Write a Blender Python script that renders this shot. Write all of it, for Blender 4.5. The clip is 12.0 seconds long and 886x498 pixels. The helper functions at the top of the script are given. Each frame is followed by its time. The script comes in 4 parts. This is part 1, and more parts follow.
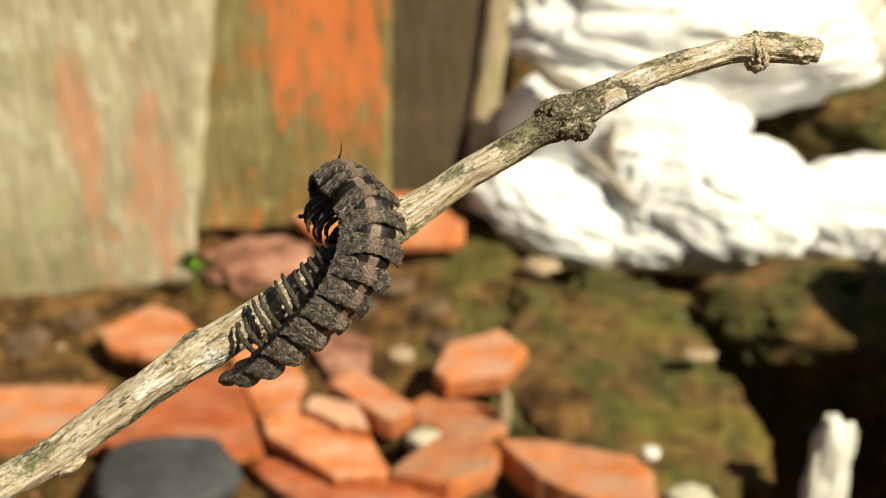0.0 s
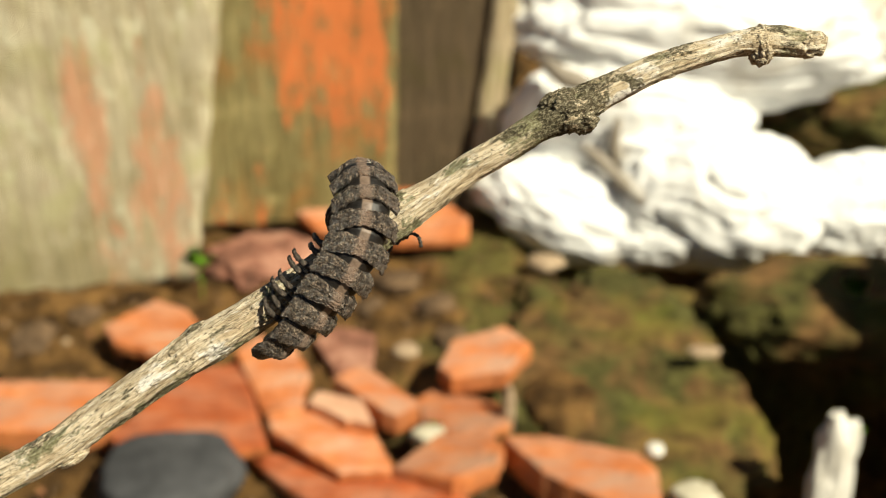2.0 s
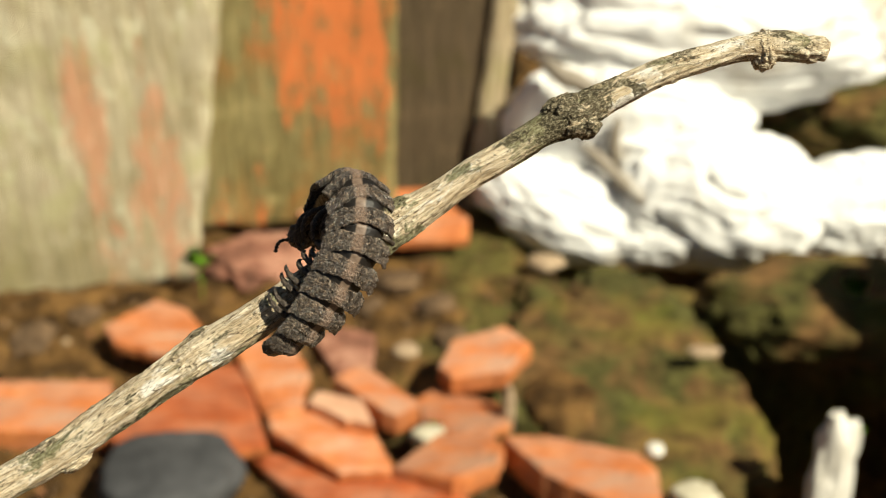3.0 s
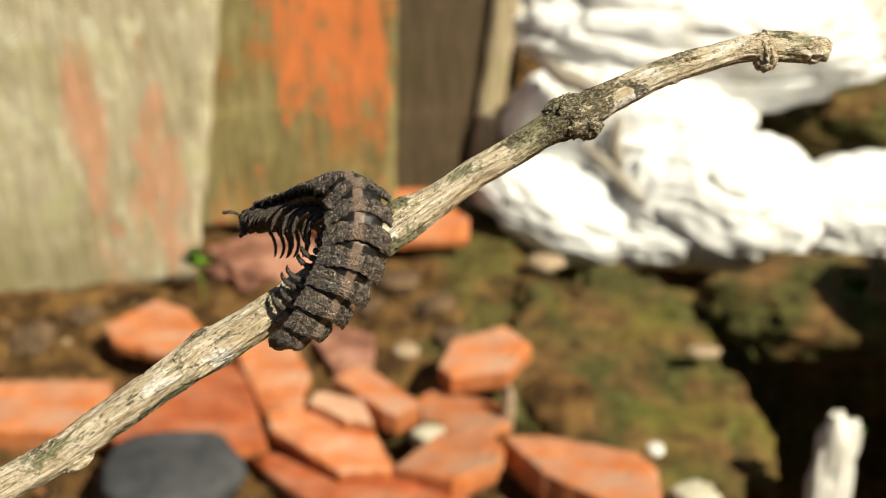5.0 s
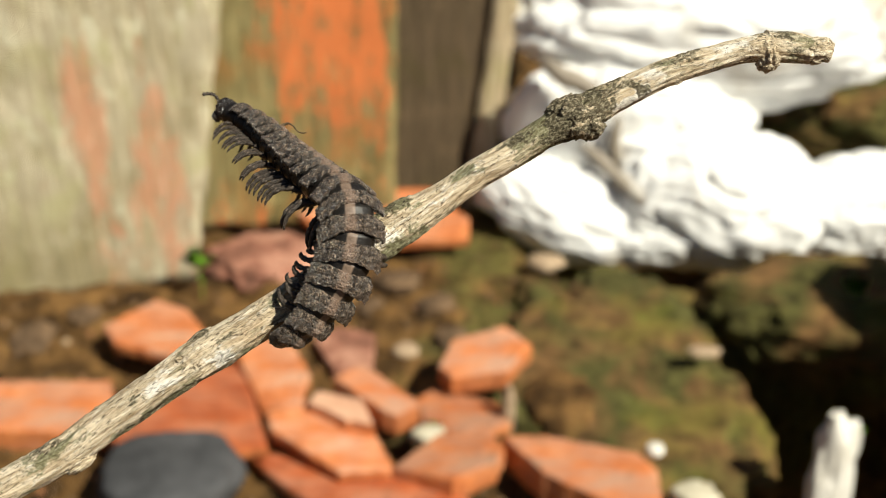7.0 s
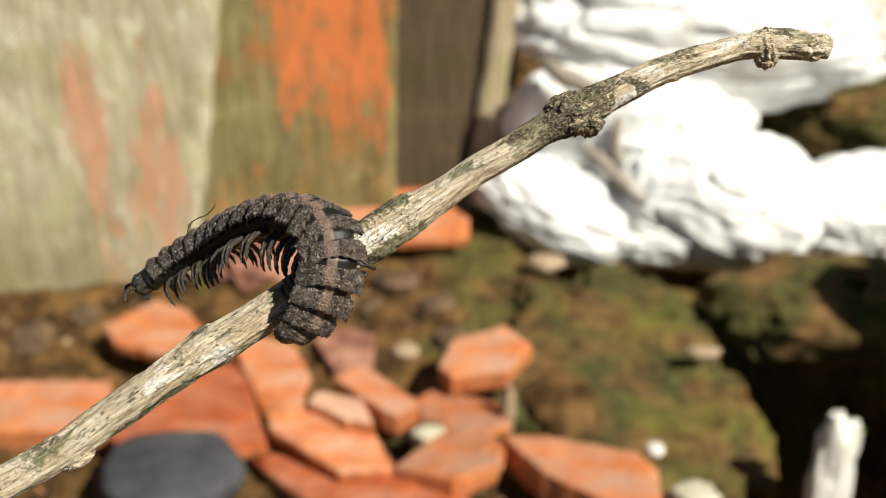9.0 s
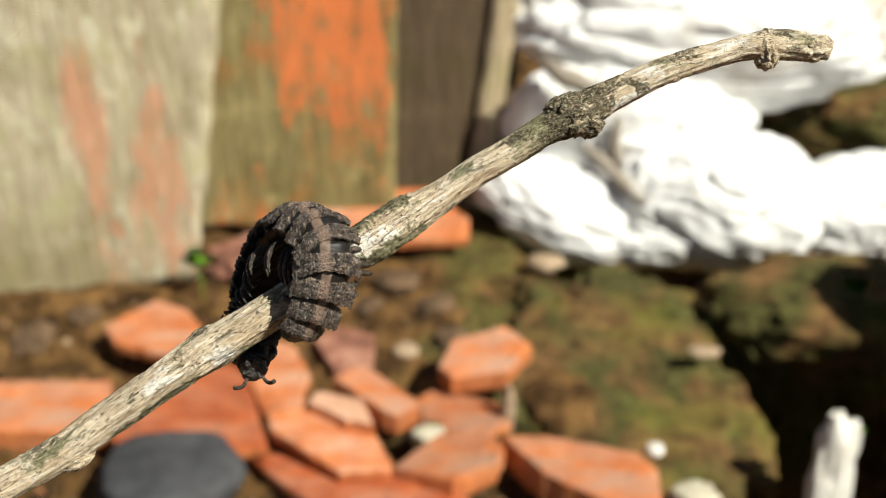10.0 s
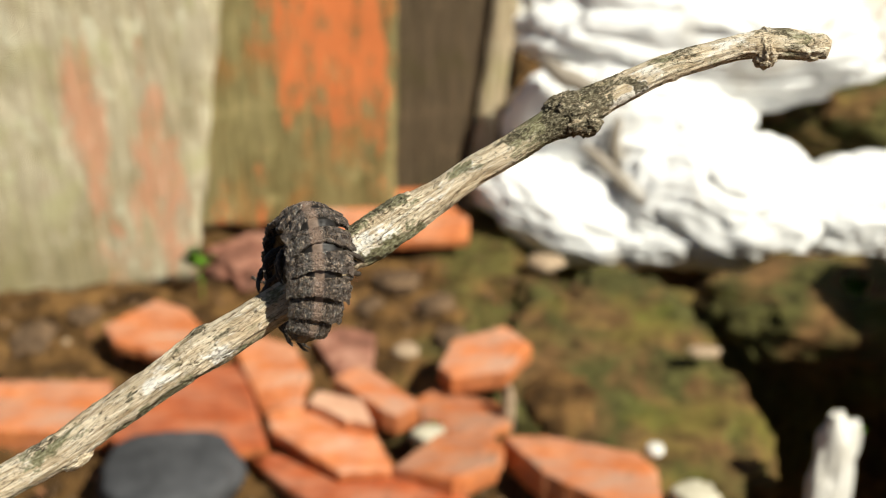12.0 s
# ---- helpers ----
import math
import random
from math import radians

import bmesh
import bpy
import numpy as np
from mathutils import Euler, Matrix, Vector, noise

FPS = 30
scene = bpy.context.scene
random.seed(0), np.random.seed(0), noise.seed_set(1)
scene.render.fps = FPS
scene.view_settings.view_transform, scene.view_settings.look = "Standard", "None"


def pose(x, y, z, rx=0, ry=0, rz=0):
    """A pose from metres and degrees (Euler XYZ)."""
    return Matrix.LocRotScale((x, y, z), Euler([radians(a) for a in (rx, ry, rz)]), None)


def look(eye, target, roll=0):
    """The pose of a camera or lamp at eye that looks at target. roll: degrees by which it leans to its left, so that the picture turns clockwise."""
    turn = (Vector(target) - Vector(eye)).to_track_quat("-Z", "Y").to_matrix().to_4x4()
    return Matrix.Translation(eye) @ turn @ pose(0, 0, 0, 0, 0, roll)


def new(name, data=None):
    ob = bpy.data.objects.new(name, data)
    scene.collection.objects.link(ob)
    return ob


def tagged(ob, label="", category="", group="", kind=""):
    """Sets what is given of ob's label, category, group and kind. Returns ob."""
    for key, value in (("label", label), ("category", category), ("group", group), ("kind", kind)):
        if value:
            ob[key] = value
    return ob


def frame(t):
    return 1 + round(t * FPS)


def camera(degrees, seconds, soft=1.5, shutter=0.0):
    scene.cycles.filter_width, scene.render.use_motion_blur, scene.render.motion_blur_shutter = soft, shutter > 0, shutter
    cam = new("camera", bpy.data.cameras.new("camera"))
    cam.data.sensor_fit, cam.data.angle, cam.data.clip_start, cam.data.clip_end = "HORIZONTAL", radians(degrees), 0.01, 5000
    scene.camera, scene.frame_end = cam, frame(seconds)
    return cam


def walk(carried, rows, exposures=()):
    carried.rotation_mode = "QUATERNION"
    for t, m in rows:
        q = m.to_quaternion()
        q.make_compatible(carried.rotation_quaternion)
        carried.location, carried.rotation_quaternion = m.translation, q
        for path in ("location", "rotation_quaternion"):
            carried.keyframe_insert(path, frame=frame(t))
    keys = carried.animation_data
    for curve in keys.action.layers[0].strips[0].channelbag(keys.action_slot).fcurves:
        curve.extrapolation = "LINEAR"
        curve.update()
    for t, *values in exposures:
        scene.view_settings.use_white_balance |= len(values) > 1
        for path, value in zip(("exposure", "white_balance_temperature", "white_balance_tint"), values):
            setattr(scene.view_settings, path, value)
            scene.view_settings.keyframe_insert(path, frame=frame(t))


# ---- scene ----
# One millipede winding itself round a dead twig, held in front of boards, broken roof tiles and a white sack.
cam = camera(40, 12.0, soft=0.4)
cam.data.dof.use_dof, cam.data.dof.focus_distance, cam.data.dof.aperture_fstop = True, 0.2065, 20
walk(cam, [(0, pose(0, 0, 0.6, 60.186, 0, -0.266)), (0.3, pose(0, 0, 0.6, 60.146, 0, -0.253)), (0.6, pose(0, 0, 0.6, 60.106, 0, -0.199)), (1.0, pose(0, 0, 0.6, 60.013, 0, -0.040)), (1.3, pose(0, 0, 0.6, 60.000, 0, 0.000)), (12, pose(0, 0, 0.6, 60.000, 0, 0.000))],
     exposures=[(0, 0.65, 7000, 6), (2.5, 0.65, 6950, 6), (5.5, 0.65, 6680, 8), (9.5, 0.65, 6200, 10), (12, 0.65, 6250, 10)])

# ---- daylight ----
SUN = Vector((0.53, -0.40, 0.75)).normalized()
world = bpy.data.worlds.new("sky")
scene.world = world
world.use_nodes = True
sky = world.node_tree.nodes.new("ShaderNodeTexSky")
sky.sky_type, sky.sun_disc = "NISHITA", False
sky.sun_elevation, sky.sun_rotation = math.asin(SUN.z), math.atan2(SUN.x, SUN.y)
world.node_tree.links.new(sky.outputs[0], world.node_tree.nodes["Background"].inputs[0])
world.node_tree.nodes["Background"].inputs[1].default_value = 0.024
sun = new("sun", bpy.data.lights.new("sun", "SUN"))
sun.data.energy, sun.data.angle, sun.data.color = 4.6, radians(0.5), (1.0, 0.94, 0.78)
sun.matrix_world = look(SUN * 10, (0, 0, 0))


# ---- materials ----
class Mat:
    """A node material with shortcuts for common nodes."""

    def __init__(self, name, rough=0.7, metallic=0.0, spec=0.4):
        self.m = bpy.data.materials.new(name)
        self.m.use_nodes = True
        self.n, self.l = self.m.node_tree.nodes, self.m.node_tree.links
        self.b = self.n["Principled BSDF"]
        self.b.inputs["Roughness"].default_value = rough
        self.b.inputs["Metallic"].default_value = metallic
        self.b.inputs["Specular IOR Level"].default_value = spec
        self.c = self.n.new("ShaderNodeTexCoord").outputs["Object"]

    def scaled(self, s):
        q = self.n.new("ShaderNodeMapping")
        q.inputs["Scale"].default_value = s
        self.l.new(self.c, q.inputs["Vector"])
        return q.outputs[0]

    def noise(self, scale, detail=6, rough=0.6, stretch=(1, 1, 1), warp=0.0):
        q = self.n.new("ShaderNodeTexNoise")
        q.inputs["Scale"].default_value, q.inputs["Detail"].default_value = scale, detail
        q.inputs["Roughness"].default_value, q.inputs["Distortion"].default_value = rough, warp
        self.l.new(self.scaled(stretch), q.inputs["Vector"])
        return q.outputs["Fac"]

    def cells(self, scale, stretch=(1, 1, 1), feature="F1"):
        q = self.n.new("ShaderNodeTexVoronoi")
        q.feature = feature
        q.inputs["Scale"].default_value = scale
        self.l.new(self.scaled(stretch), q.inputs["Vector"])
        return q.outputs["Distance"]

    def ramp(self, fac, *stops):
        q = self.n.new("ShaderNodeValToRGB")
        e = q.color_ramp.elements
        while len(e) < len(stops):
            e.new(0.5)
        for k, (p, c) in zip(e, stops):
            k.position = p
            k.color = (*c, 1) if isinstance(c, tuple) else (c, c, c, 1)
        self.l.new(fac, q.inputs[0])
        return q.outputs[0]

    def mix(self, fac, a, b, kind="MIX"):
        q = self.n.new("ShaderNodeMix")
        q.data_type, q.blend_type = "RGBA", kind
        for v, s in ((fac, q.inputs[0]), (a, q.inputs[6]), (b, q.inputs[7])):
            if isinstance(v, tuple):
                s.default_value = (*v, 1)
            elif isinstance(v, (int, float)):
                s.default_value = v
            else:
                self.l.new(v, s)
        return q.outputs[2]

    def math(self, op, a, b=0.0):
        q = self.n.new("ShaderNodeMath")
        q.operation = op
        for v, s in ((a, q.inputs[0]), (b, q.inputs[1])):
            if isinstance(v, (int, float)):
                s.default_value = v
            else:
                self.l.new(v, s)
        return q.outputs[0]

    def axis(self, k):
        q = self.n.new("ShaderNodeSeparateXYZ")
        self.l.new(self.c, q.inputs[0])
        return q.outputs[k]

    def random(self):
        return self.n.new("ShaderNodeObjectInfo").outputs["Random"]

    def done(self, colour, bump=None, depth=0.001, strength=0.8, rough=None):
        if isinstance(colour, tuple):
            self.b.inputs["Base Color"].default_value = (*colour, 1)
        else:
            self.l.new(colour, self.b.inputs["Base Color"])
        if bump is not None:
            q = self.n.new("ShaderNodeBump")
            q.inputs["Strength"].default_value, q.inputs["Distance"].default_value = strength, depth
            self.l.new(bump, q.inputs["Height"])
            self.l.new(q.outputs[0], self.b.inputs["Normal"])
        if rough is not None:
            self.l.new(rough, self.b.inputs["Roughness"])
        return self.m


def make_bark(name, dark=0.0):
    """Dead bark: pale fibres, fine cracks, and growth where the twig carries it (dark crust, green algae, bare pale wood)."""
    k = Mat(name, 0.85, spec=0.2)
    along, growth = (k.n.new("ShaderNodeAttribute") for _ in range(2))
    along.attribute_name, growth.attribute_name = "grain", "growth"
    k.c = along.outputs["Vector"]
    split = k.n.new("ShaderNodeSeparateXYZ")
    k.l.new(growth.outputs["Vector"], split.inputs[0])
    crust, algae, bare = split.outputs
    fibre = k.noise(1700, 8, 0.70, (0.07, 1, 1), 0.45)
    fine = k.noise(5200, 5, 0.7, (0.2, 1, 1), 0.2)
    grit = k.noise(2600, 7, 0.75, (0.55, 1, 1), 0.3)
    tone = k.noise(210, 6, 0.65, (0.5, 1, 1), 0.5)
    base = k.ramp(fibre, (0.31, (0.24, 0.17, 0.095)), (0.40, (0.50, 0.39, 0.25)), (0.52, (0.72, 0.61, 0.44)), (0.64, (0.87, 0.79, 0.64)))
    base = k.mix(k.ramp(tone, (0.40, 0.6), (0.52, 0.0)), base, k.ramp(fibre, (0.36, (0.22, 0.145, 0.075)), (0.6, (0.70, 0.53, 0.34))))
    base = k.mix(k.ramp(fine, (0.37, 0.7), (0.45, 0.0)), base, (0.19, 0.135, 0.08))
    pale = k.ramp(k.math("ADD", k.noise(480, 7, 0.7, (0.35, 1, 1), 0.4), k.math("MULTIPLY", bare, 0.24)), (0.60, 0.0), (0.70, 0.85))
    base = k.mix(pale, base, k.ramp(fibre, (0.36, (0.55, 0.50, 0.42)), (0.5, (0.92, 0.89, 0.82))))
    speck = k.ramp(k.noise(2100, 6, 0.75, (0.45, 1, 1), 0.4), (0.38, 0.9), (0.42, 0.0))
    base = k.mix(speck, base, (0.085, 0.06, 0.035))
    greens = k.ramp(grit, (0.36, (0.045, 0.045, 0.018)), (0.5, (0.16, 0.16, 0.075)), (0.66, (0.42, 0.41, 0.27)))
    green = k.ramp(k.math("ADD", k.noise(330, 8, 0.72, (0.45, 1, 1), 0.4), k.math("MULTIPLY", algae, 0.30)), (0.585, 0.0), (0.69, 0.88))
    col = k.mix(green, base, greens)
    blacks = k.ramp(grit, (0.38, (0.018, 0.015, 0.009)), (0.50, (0.095, 0.08, 0.046)), (0.63, (0.38, 0.34, 0.24)))
    more = k.math("ADD", k.math("MULTIPLY", crust, 0.33), dark)
    black = k.ramp(k.math("ADD", k.noise(560, 9, 0.76, (0.5, 1, 1), 0.4), more), (0.635, 0.0), (0.70, 0.95))
    col = k.mix(black, col, blacks)
    line = k.math("ABSOLUTE", k.math("SUBTRACT", k.noise(620, 4, 0.6, (0.10, 1, 1), 0.6), 0.5))
    there = k.ramp(k.noise(300, 4, 0.6, (0.4, 1, 1)), (0.50, 0.0), (0.68, 0.006))
    rift = k.ramp(k.math("SUBTRACT", line, there), (0.0, 0.0), (0.005, 1.0))
    cross = k.math("ABSOLUTE", k.math("SUBTRACT", k.noise(420, 4, 0.6, (0.9, 1, 1), 0.8), 0.5))
    nick = k.ramp(k.math("SUBTRACT", cross, k.ramp(k.noise(380, 3, 0.6), (0.56, 0.0), (0.70, 0.005))), (0.0, 0.0), (0.006, 1.0))
    torn = k.math("MULTIPLY", rift, nick)
    col = k.mix(torn, (0.11, 0.078, 0.045), col)
    relief = k.math("ADD", k.math("ADD", fibre, k.math("MULTIPLY", grit, 0.6)), k.math("ADD", k.math("MULTIPLY", torn, 0.6), k.math("MULTIPLY", speck, -0.3)))
    return k.done(col, relief, 0.0006, 0.85)


def make_tergite(name="tergite", striped=0.75):
    k = Mat(name, 0.40, spec=1.0)
    tip = k.n.new("ShaderNodeAttribute")
    tip.attribute_name = "tubercle"
    tip = tip.outputs["Fac"]
    fine = k.noise(6500, 4, 0.7)
    tone = k.noise(700, 7, 0.75)
    base = k.ramp(tone, (0.32, (0.034, 0.025, 0.018)), (0.5, (0.095, 0.071, 0.052)), (0.68, (0.18, 0.136, 0.102)))
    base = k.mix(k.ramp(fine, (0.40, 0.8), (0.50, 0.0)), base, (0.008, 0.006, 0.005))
    # shade painted into the pits between tubercles, by their height
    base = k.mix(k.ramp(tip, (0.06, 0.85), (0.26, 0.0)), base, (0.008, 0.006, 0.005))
    # pale colour on the tubercle tips stands in for sun glints
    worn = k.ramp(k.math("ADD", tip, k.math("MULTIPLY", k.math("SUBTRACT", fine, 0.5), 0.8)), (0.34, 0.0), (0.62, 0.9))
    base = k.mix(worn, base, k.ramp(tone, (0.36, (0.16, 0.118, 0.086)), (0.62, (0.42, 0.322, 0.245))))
    base = k.mix(k.ramp(k.noise(260, 4, 0.6), (0.55, 0.0), (0.72, 0.35)), base, (0.12, 0.075, 0.048))
    side = k.math("ABSOLUTE", k.axis(0))
    wobble = k.math("MULTIPLY_ADD", k.noise(1300, 5, 0.7), 0.0014)
    wobble.node.inputs[2].default_value = -0.0007
    stripe = k.ramp(k.math("MULTIPLY", k.math("ADD", side, wobble), 300.0), (0.16, striped), (0.34, 0.0))
    col = k.mix(stripe, base, k.mix(k.ramp(fine, (0.4, 0.0), (0.6, 1.0)), (0.10, 0.065, 0.045), (0.37, 0.25, 0.18)))
    return k.done(col, k.math("ADD", fine, k.math("MULTIPLY", k.cells(3600, (1, 1, 1), "SMOOTH_F1"), -0.8)), 0.00032, 1.0, k.ramp(k.noise(900, 4), (0.4, 0.20), (0.6, 0.40)))


def make_ring():
    k = Mat("ring_cuticle", 0.36, spec=0.32)
    tone = k.noise(1600, 6, 0.7)
    base = k.ramp(tone, (0.3, (0.005, 0.0045, 0.004)), (0.7, (0.018, 0.015, 0.013)))
    side = k.math("ABSOLUTE", k.axis(0))
    crown = k.ramp(k.math("MULTIPLY", k.axis(2), 200.0), (0.30, 0.0), (0.45, 1.0))
    stripe = k.math("MULTIPLY", k.ramp(k.math("MULTIPLY", side, 300.0), (0.20, 0.95), (0.29, 0.0)), crown)
    return k.done(k.mix(stripe, base, k.ramp(tone, (0.35, (0.125, 0.087, 0.064)), (0.65, (0.21, 0.15, 0.112)))), tone, 0.00016, 0.7)


def make_leg():
    k = Mat("leg_cuticle", 0.42, spec=0.5)
    tone = k.noise(1900, 5, 0.75)
    return k.done(k.ramp(tone, (0.34, (0.010, 0.008, 0.006)), (0.5, (0.034, 0.025, 0.018)), (0.68, (0.17, 0.13, 0.10))), tone, 0.0004, 1.0)


def make_wood(name, grey, dark, paint, amount, spots=(), cover=0.92, rust=None, algae=()):
    """Weathered board with flaking paint left in spots, and algae stains: across, height, half width, half height, gain."""
    k = Mat(name, 0.82, spec=0.25)
    grain = k.noise(110, 9, 0.7, (3.0, 3.0, 0.10), 0.3)
    stain = k.noise(17, 7, 0.68, (1, 1, 0.55), 0.5)
    wood = k.mix(k.ramp(stain, (0.36, 0.0), (0.64, 0.9)), k.ramp(grain, (0.34, tuple(c * 0.45 for c in grey)), (0.6, grey)), dark)
    wood = k.mix(k.ramp(k.noise(38, 8, 0.75, (1, 1, 0.6)), (0.54, 0.0), (0.68, 0.7)), wood, tuple(min(0.75, c * 1.75) for c in grey))
    wood = k.mix(k.ramp(k.noise(420, 6, 0.7, (1, 1, 0.03), 0.2), (0.40, 0.5), (0.50, 0.0)), wood, tuple(c * 0.42 for c in grey))
    wood = k.mix(k.ramp(k.noise(230, 6, 0.7, (1, 1, 0.06), 0.4), (0.50, 0.0), (0.62, 0.4)), wood, tuple(min(0.8, c * 1.55) for c in grey))
    wood = k.mix(k.ramp(k.noise(28, 6, 0.65, (1, 1, 0.6), 0.6), (0.52, 0.0), (0.66, 0.6)), wood, rust or (grey[0] * 0.62, grey[1] * 0.68, grey[2] * 0.45))

    def spread(value, places):
        for cx, cz, rx, rz, gain in places:
            dx = k.math("POWER", k.math("ABSOLUTE", k.math("DIVIDE", k.math("SUBTRACT", k.axis(0), cx), rx)), 2.0)
            dz = k.math("POWER", k.math("ABSOLUTE", k.math("DIVIDE", k.math("SUBTRACT", k.axis(2), cz), rz)), 2.0)
            near = k.math("MAXIMUM", k.math("SUBTRACT", 1.0, k.math("ADD", dx, dz)), 0.0)
            value = k.math("ADD", value, k.math("MULTIPLY", near, gain))
        return value

    if algae:
        film = k.ramp(spread(k.noise(19, 7, 0.7, (1, 1, 0.7), 0.5), algae), (0.56, 0.0), (0.76, 0.75))
        wood = k.mix(film, wood, k.ramp(grain, (0.34, (0.10, 0.082, 0.036)), (0.6, (0.27, 0.225, 0.115))))
    flake = k.math("ADD", k.math("MULTIPLY", k.noise(24, 9, 0.75, (1.8, 1.8, 0.42), 0.6), 0.42), k.math("MULTIPLY", k.noise(70, 8, 0.75, (1.6, 1.6, 0.45), 0.6), 0.58))
    flake = spread(flake, spots)
    mask = k.ramp(flake, (amount - 0.03, 0.0), (amount + 0.05, cover))
    tint = k.mix(k.noise(30, 5), paint, tuple(c * 0.62 for c in paint))
    return k.done(k.mix(mask, wood, tint), k.math("ADD", grain, k.math("MULTIPLY", mask, 0.5)), 0.0012, 0.7)


def make_terracotta(name, deep=1.0, dusty=0.9, dust_colour=(0.56, 0.36, 0.25), low=0.44):
    k = Mat(name, 0.85, spec=0.2)
    tone = k.noise(35, 7, 0.6)
    base = k.ramp(tone, (0.3, (0.40 * deep, 0.125 * deep ** 2, 0.042 * deep ** 2)), (0.55, (0.64 * deep, 0.225 * deep ** 2, 0.075 * deep ** 2)), (0.75, (0.74 * deep, 0.33 * deep ** 2, 0.14 * deep ** 2)))
    dust = k.mix(k.ramp(k.noise(30, 6, 0.65, (0.5, 1.6, 1), 0.6), (low, 0.0), (low + 0.18, dusty * deep ** 3)), base, dust_colour)
    shade = k.ramp(k.random(), (0.0, (0.72, 0.66, 0.62)), (1.0, (1.0, 1.0, 1.0)))
    soot = k.ramp(k.noise(60, 6, 0.7), (0.54, 0.0), (0.74, 0.6))
    return k.done(k.mix(soot, k.mix(1.0, dust, shade, "MULTIPLY"), (0.12, 0.09, 0.06)), k.noise(300, 5), 0.0008, 0.6)


def make_brick():
    k = Mat("old_brick", 0.9, spec=0.15)
    tone = k.noise(28, 7, 0.65)
    return k.done(k.ramp(tone, (0.34, (0.085, 0.042, 0.028)), (0.5, (0.27, 0.12, 0.08)), (0.66, (0.48, 0.26, 0.18))), k.noise(160, 6), 0.002, 0.8)


def make_soil():
    k = Mat("soil", 0.95, spec=0.15)
    tone = k.noise(26, 9, 0.68)
    base = k.ramp(tone, (0.36, (0.024, 0.013, 0.005)), (0.48, (0.092, 0.049, 0.016)), (0.61, (0.225, 0.122, 0.041)), (0.8, (0.34, 0.21, 0.10)))
    q = k.n.new("ShaderNodeMapRange")
    for key, v in (("From Min", 0.34), ("From Max", 0.23), ("To Min", -0.10), ("To Max", 0.12)):
        q.inputs[key].default_value = v
    far = k.n.new("ShaderNodeVectorMath")
    far.operation = "DISTANCE"
    far.inputs[1].default_value = (0.22, 0.95, 0.0)
    k.l.new(k.c, far.inputs[0])
    k.l.new(k.math("ADD", far.outputs["Value"], k.math("MULTIPLY", k.noise(7, 4), 0.05)), q.inputs["Value"])
    side = q.outputs[0]
    moss = k.ramp(k.math("ADD", k.noise(9, 7, 0.65), side), (0.52, 0.0), (0.64, 0.8))
    green = k.ramp(k.noise(120, 4), (0.35, (0.055, 0.049, 0.015)), (0.7, (0.165, 0.155, 0.042)))
    return k.done(k.mix(moss, base, green), k.noise(90, 9, 0.7), 0.006, 0.9)


def make_moss():
    k = Mat("mossy_rock", 0.95, spec=0.12)
    green = k.ramp(k.noise(70, 8, 0.7), (0.34, (0.023, 0.020, 0.007)), (0.52, (0.078, 0.072, 0.023)), (0.70, (0.15, 0.145, 0.042)))
    earth = k.ramp(k.noise(45, 7, 0.6), (0.34, (0.05, 0.028, 0.011)), (0.66, (0.25, 0.135, 0.055)))
    bare = k.ramp(k.noise(13, 6, 0.6, (1, 1, 1), 0.6), (0.43, 0.0), (0.56, 0.9))
    lush = k.ramp(k.noise(11, 4, 0.6), (0.54, 0.0), (0.69, 0.6))
    col = k.mix(lush, k.mix(bare, green, earth), (0.13, 0.15, 0.02))
    return k.done(col, k.noise(110, 9, 0.72), 0.003, 0.8)


def make_sack(name="sack_plastic", soil=0.54, dirty=(0.40, 0.34, 0.25)):
    k = Mat(name, 0.55, spec=0.4)
    dirt = k.ramp(k.noise(9, 7, 0.65, (1, 1, 1), 0.8), (soil, 0.0), (soil + 0.14, 0.85))
    grey = k.ramp(k.noise(22, 6, 0.7, (1, 1, 0.5), 1.2), (0.56, 0.0), (0.66, 0.55))
    col = k.mix(dirt, k.mix(grey, (0.86, 0.86, 0.84), (0.42, 0.43, 0.43)), dirty)
    weave = k.math("ADD", k.noise(40, 6), k.math("MULTIPLY", k.noise(400, 3), 0.15))
    return k.done(col, weave, 0.0015, 0.4)


def make_plain(name, lo, hi, scale=60, rough=0.8, depth=0.001):
    k = Mat(name, rough, spec=0.3)
    tone = k.noise(scale, 7, 0.65)
    return k.done(k.ramp(tone, (0.3, lo), (0.7, hi)), tone, depth, 0.7)


def make_crumb():
    k = Mat("crumbs", 0.9, spec=0.15)
    pick = k.n.new("ShaderNodeNewGeometry").outputs["Random Per Island"]
    col = k.ramp(pick, (0.0, (0.03, 0.02, 0.012)), (0.4, (0.13, 0.08, 0.04)), (0.7, (0.22, 0.135, 0.07)), (0.85, (0.38, 0.15, 0.07)), (1.0, (0.32, 0.24, 0.15)))
    return k.done(col, k.noise(300, 5), 0.001, 0.8)


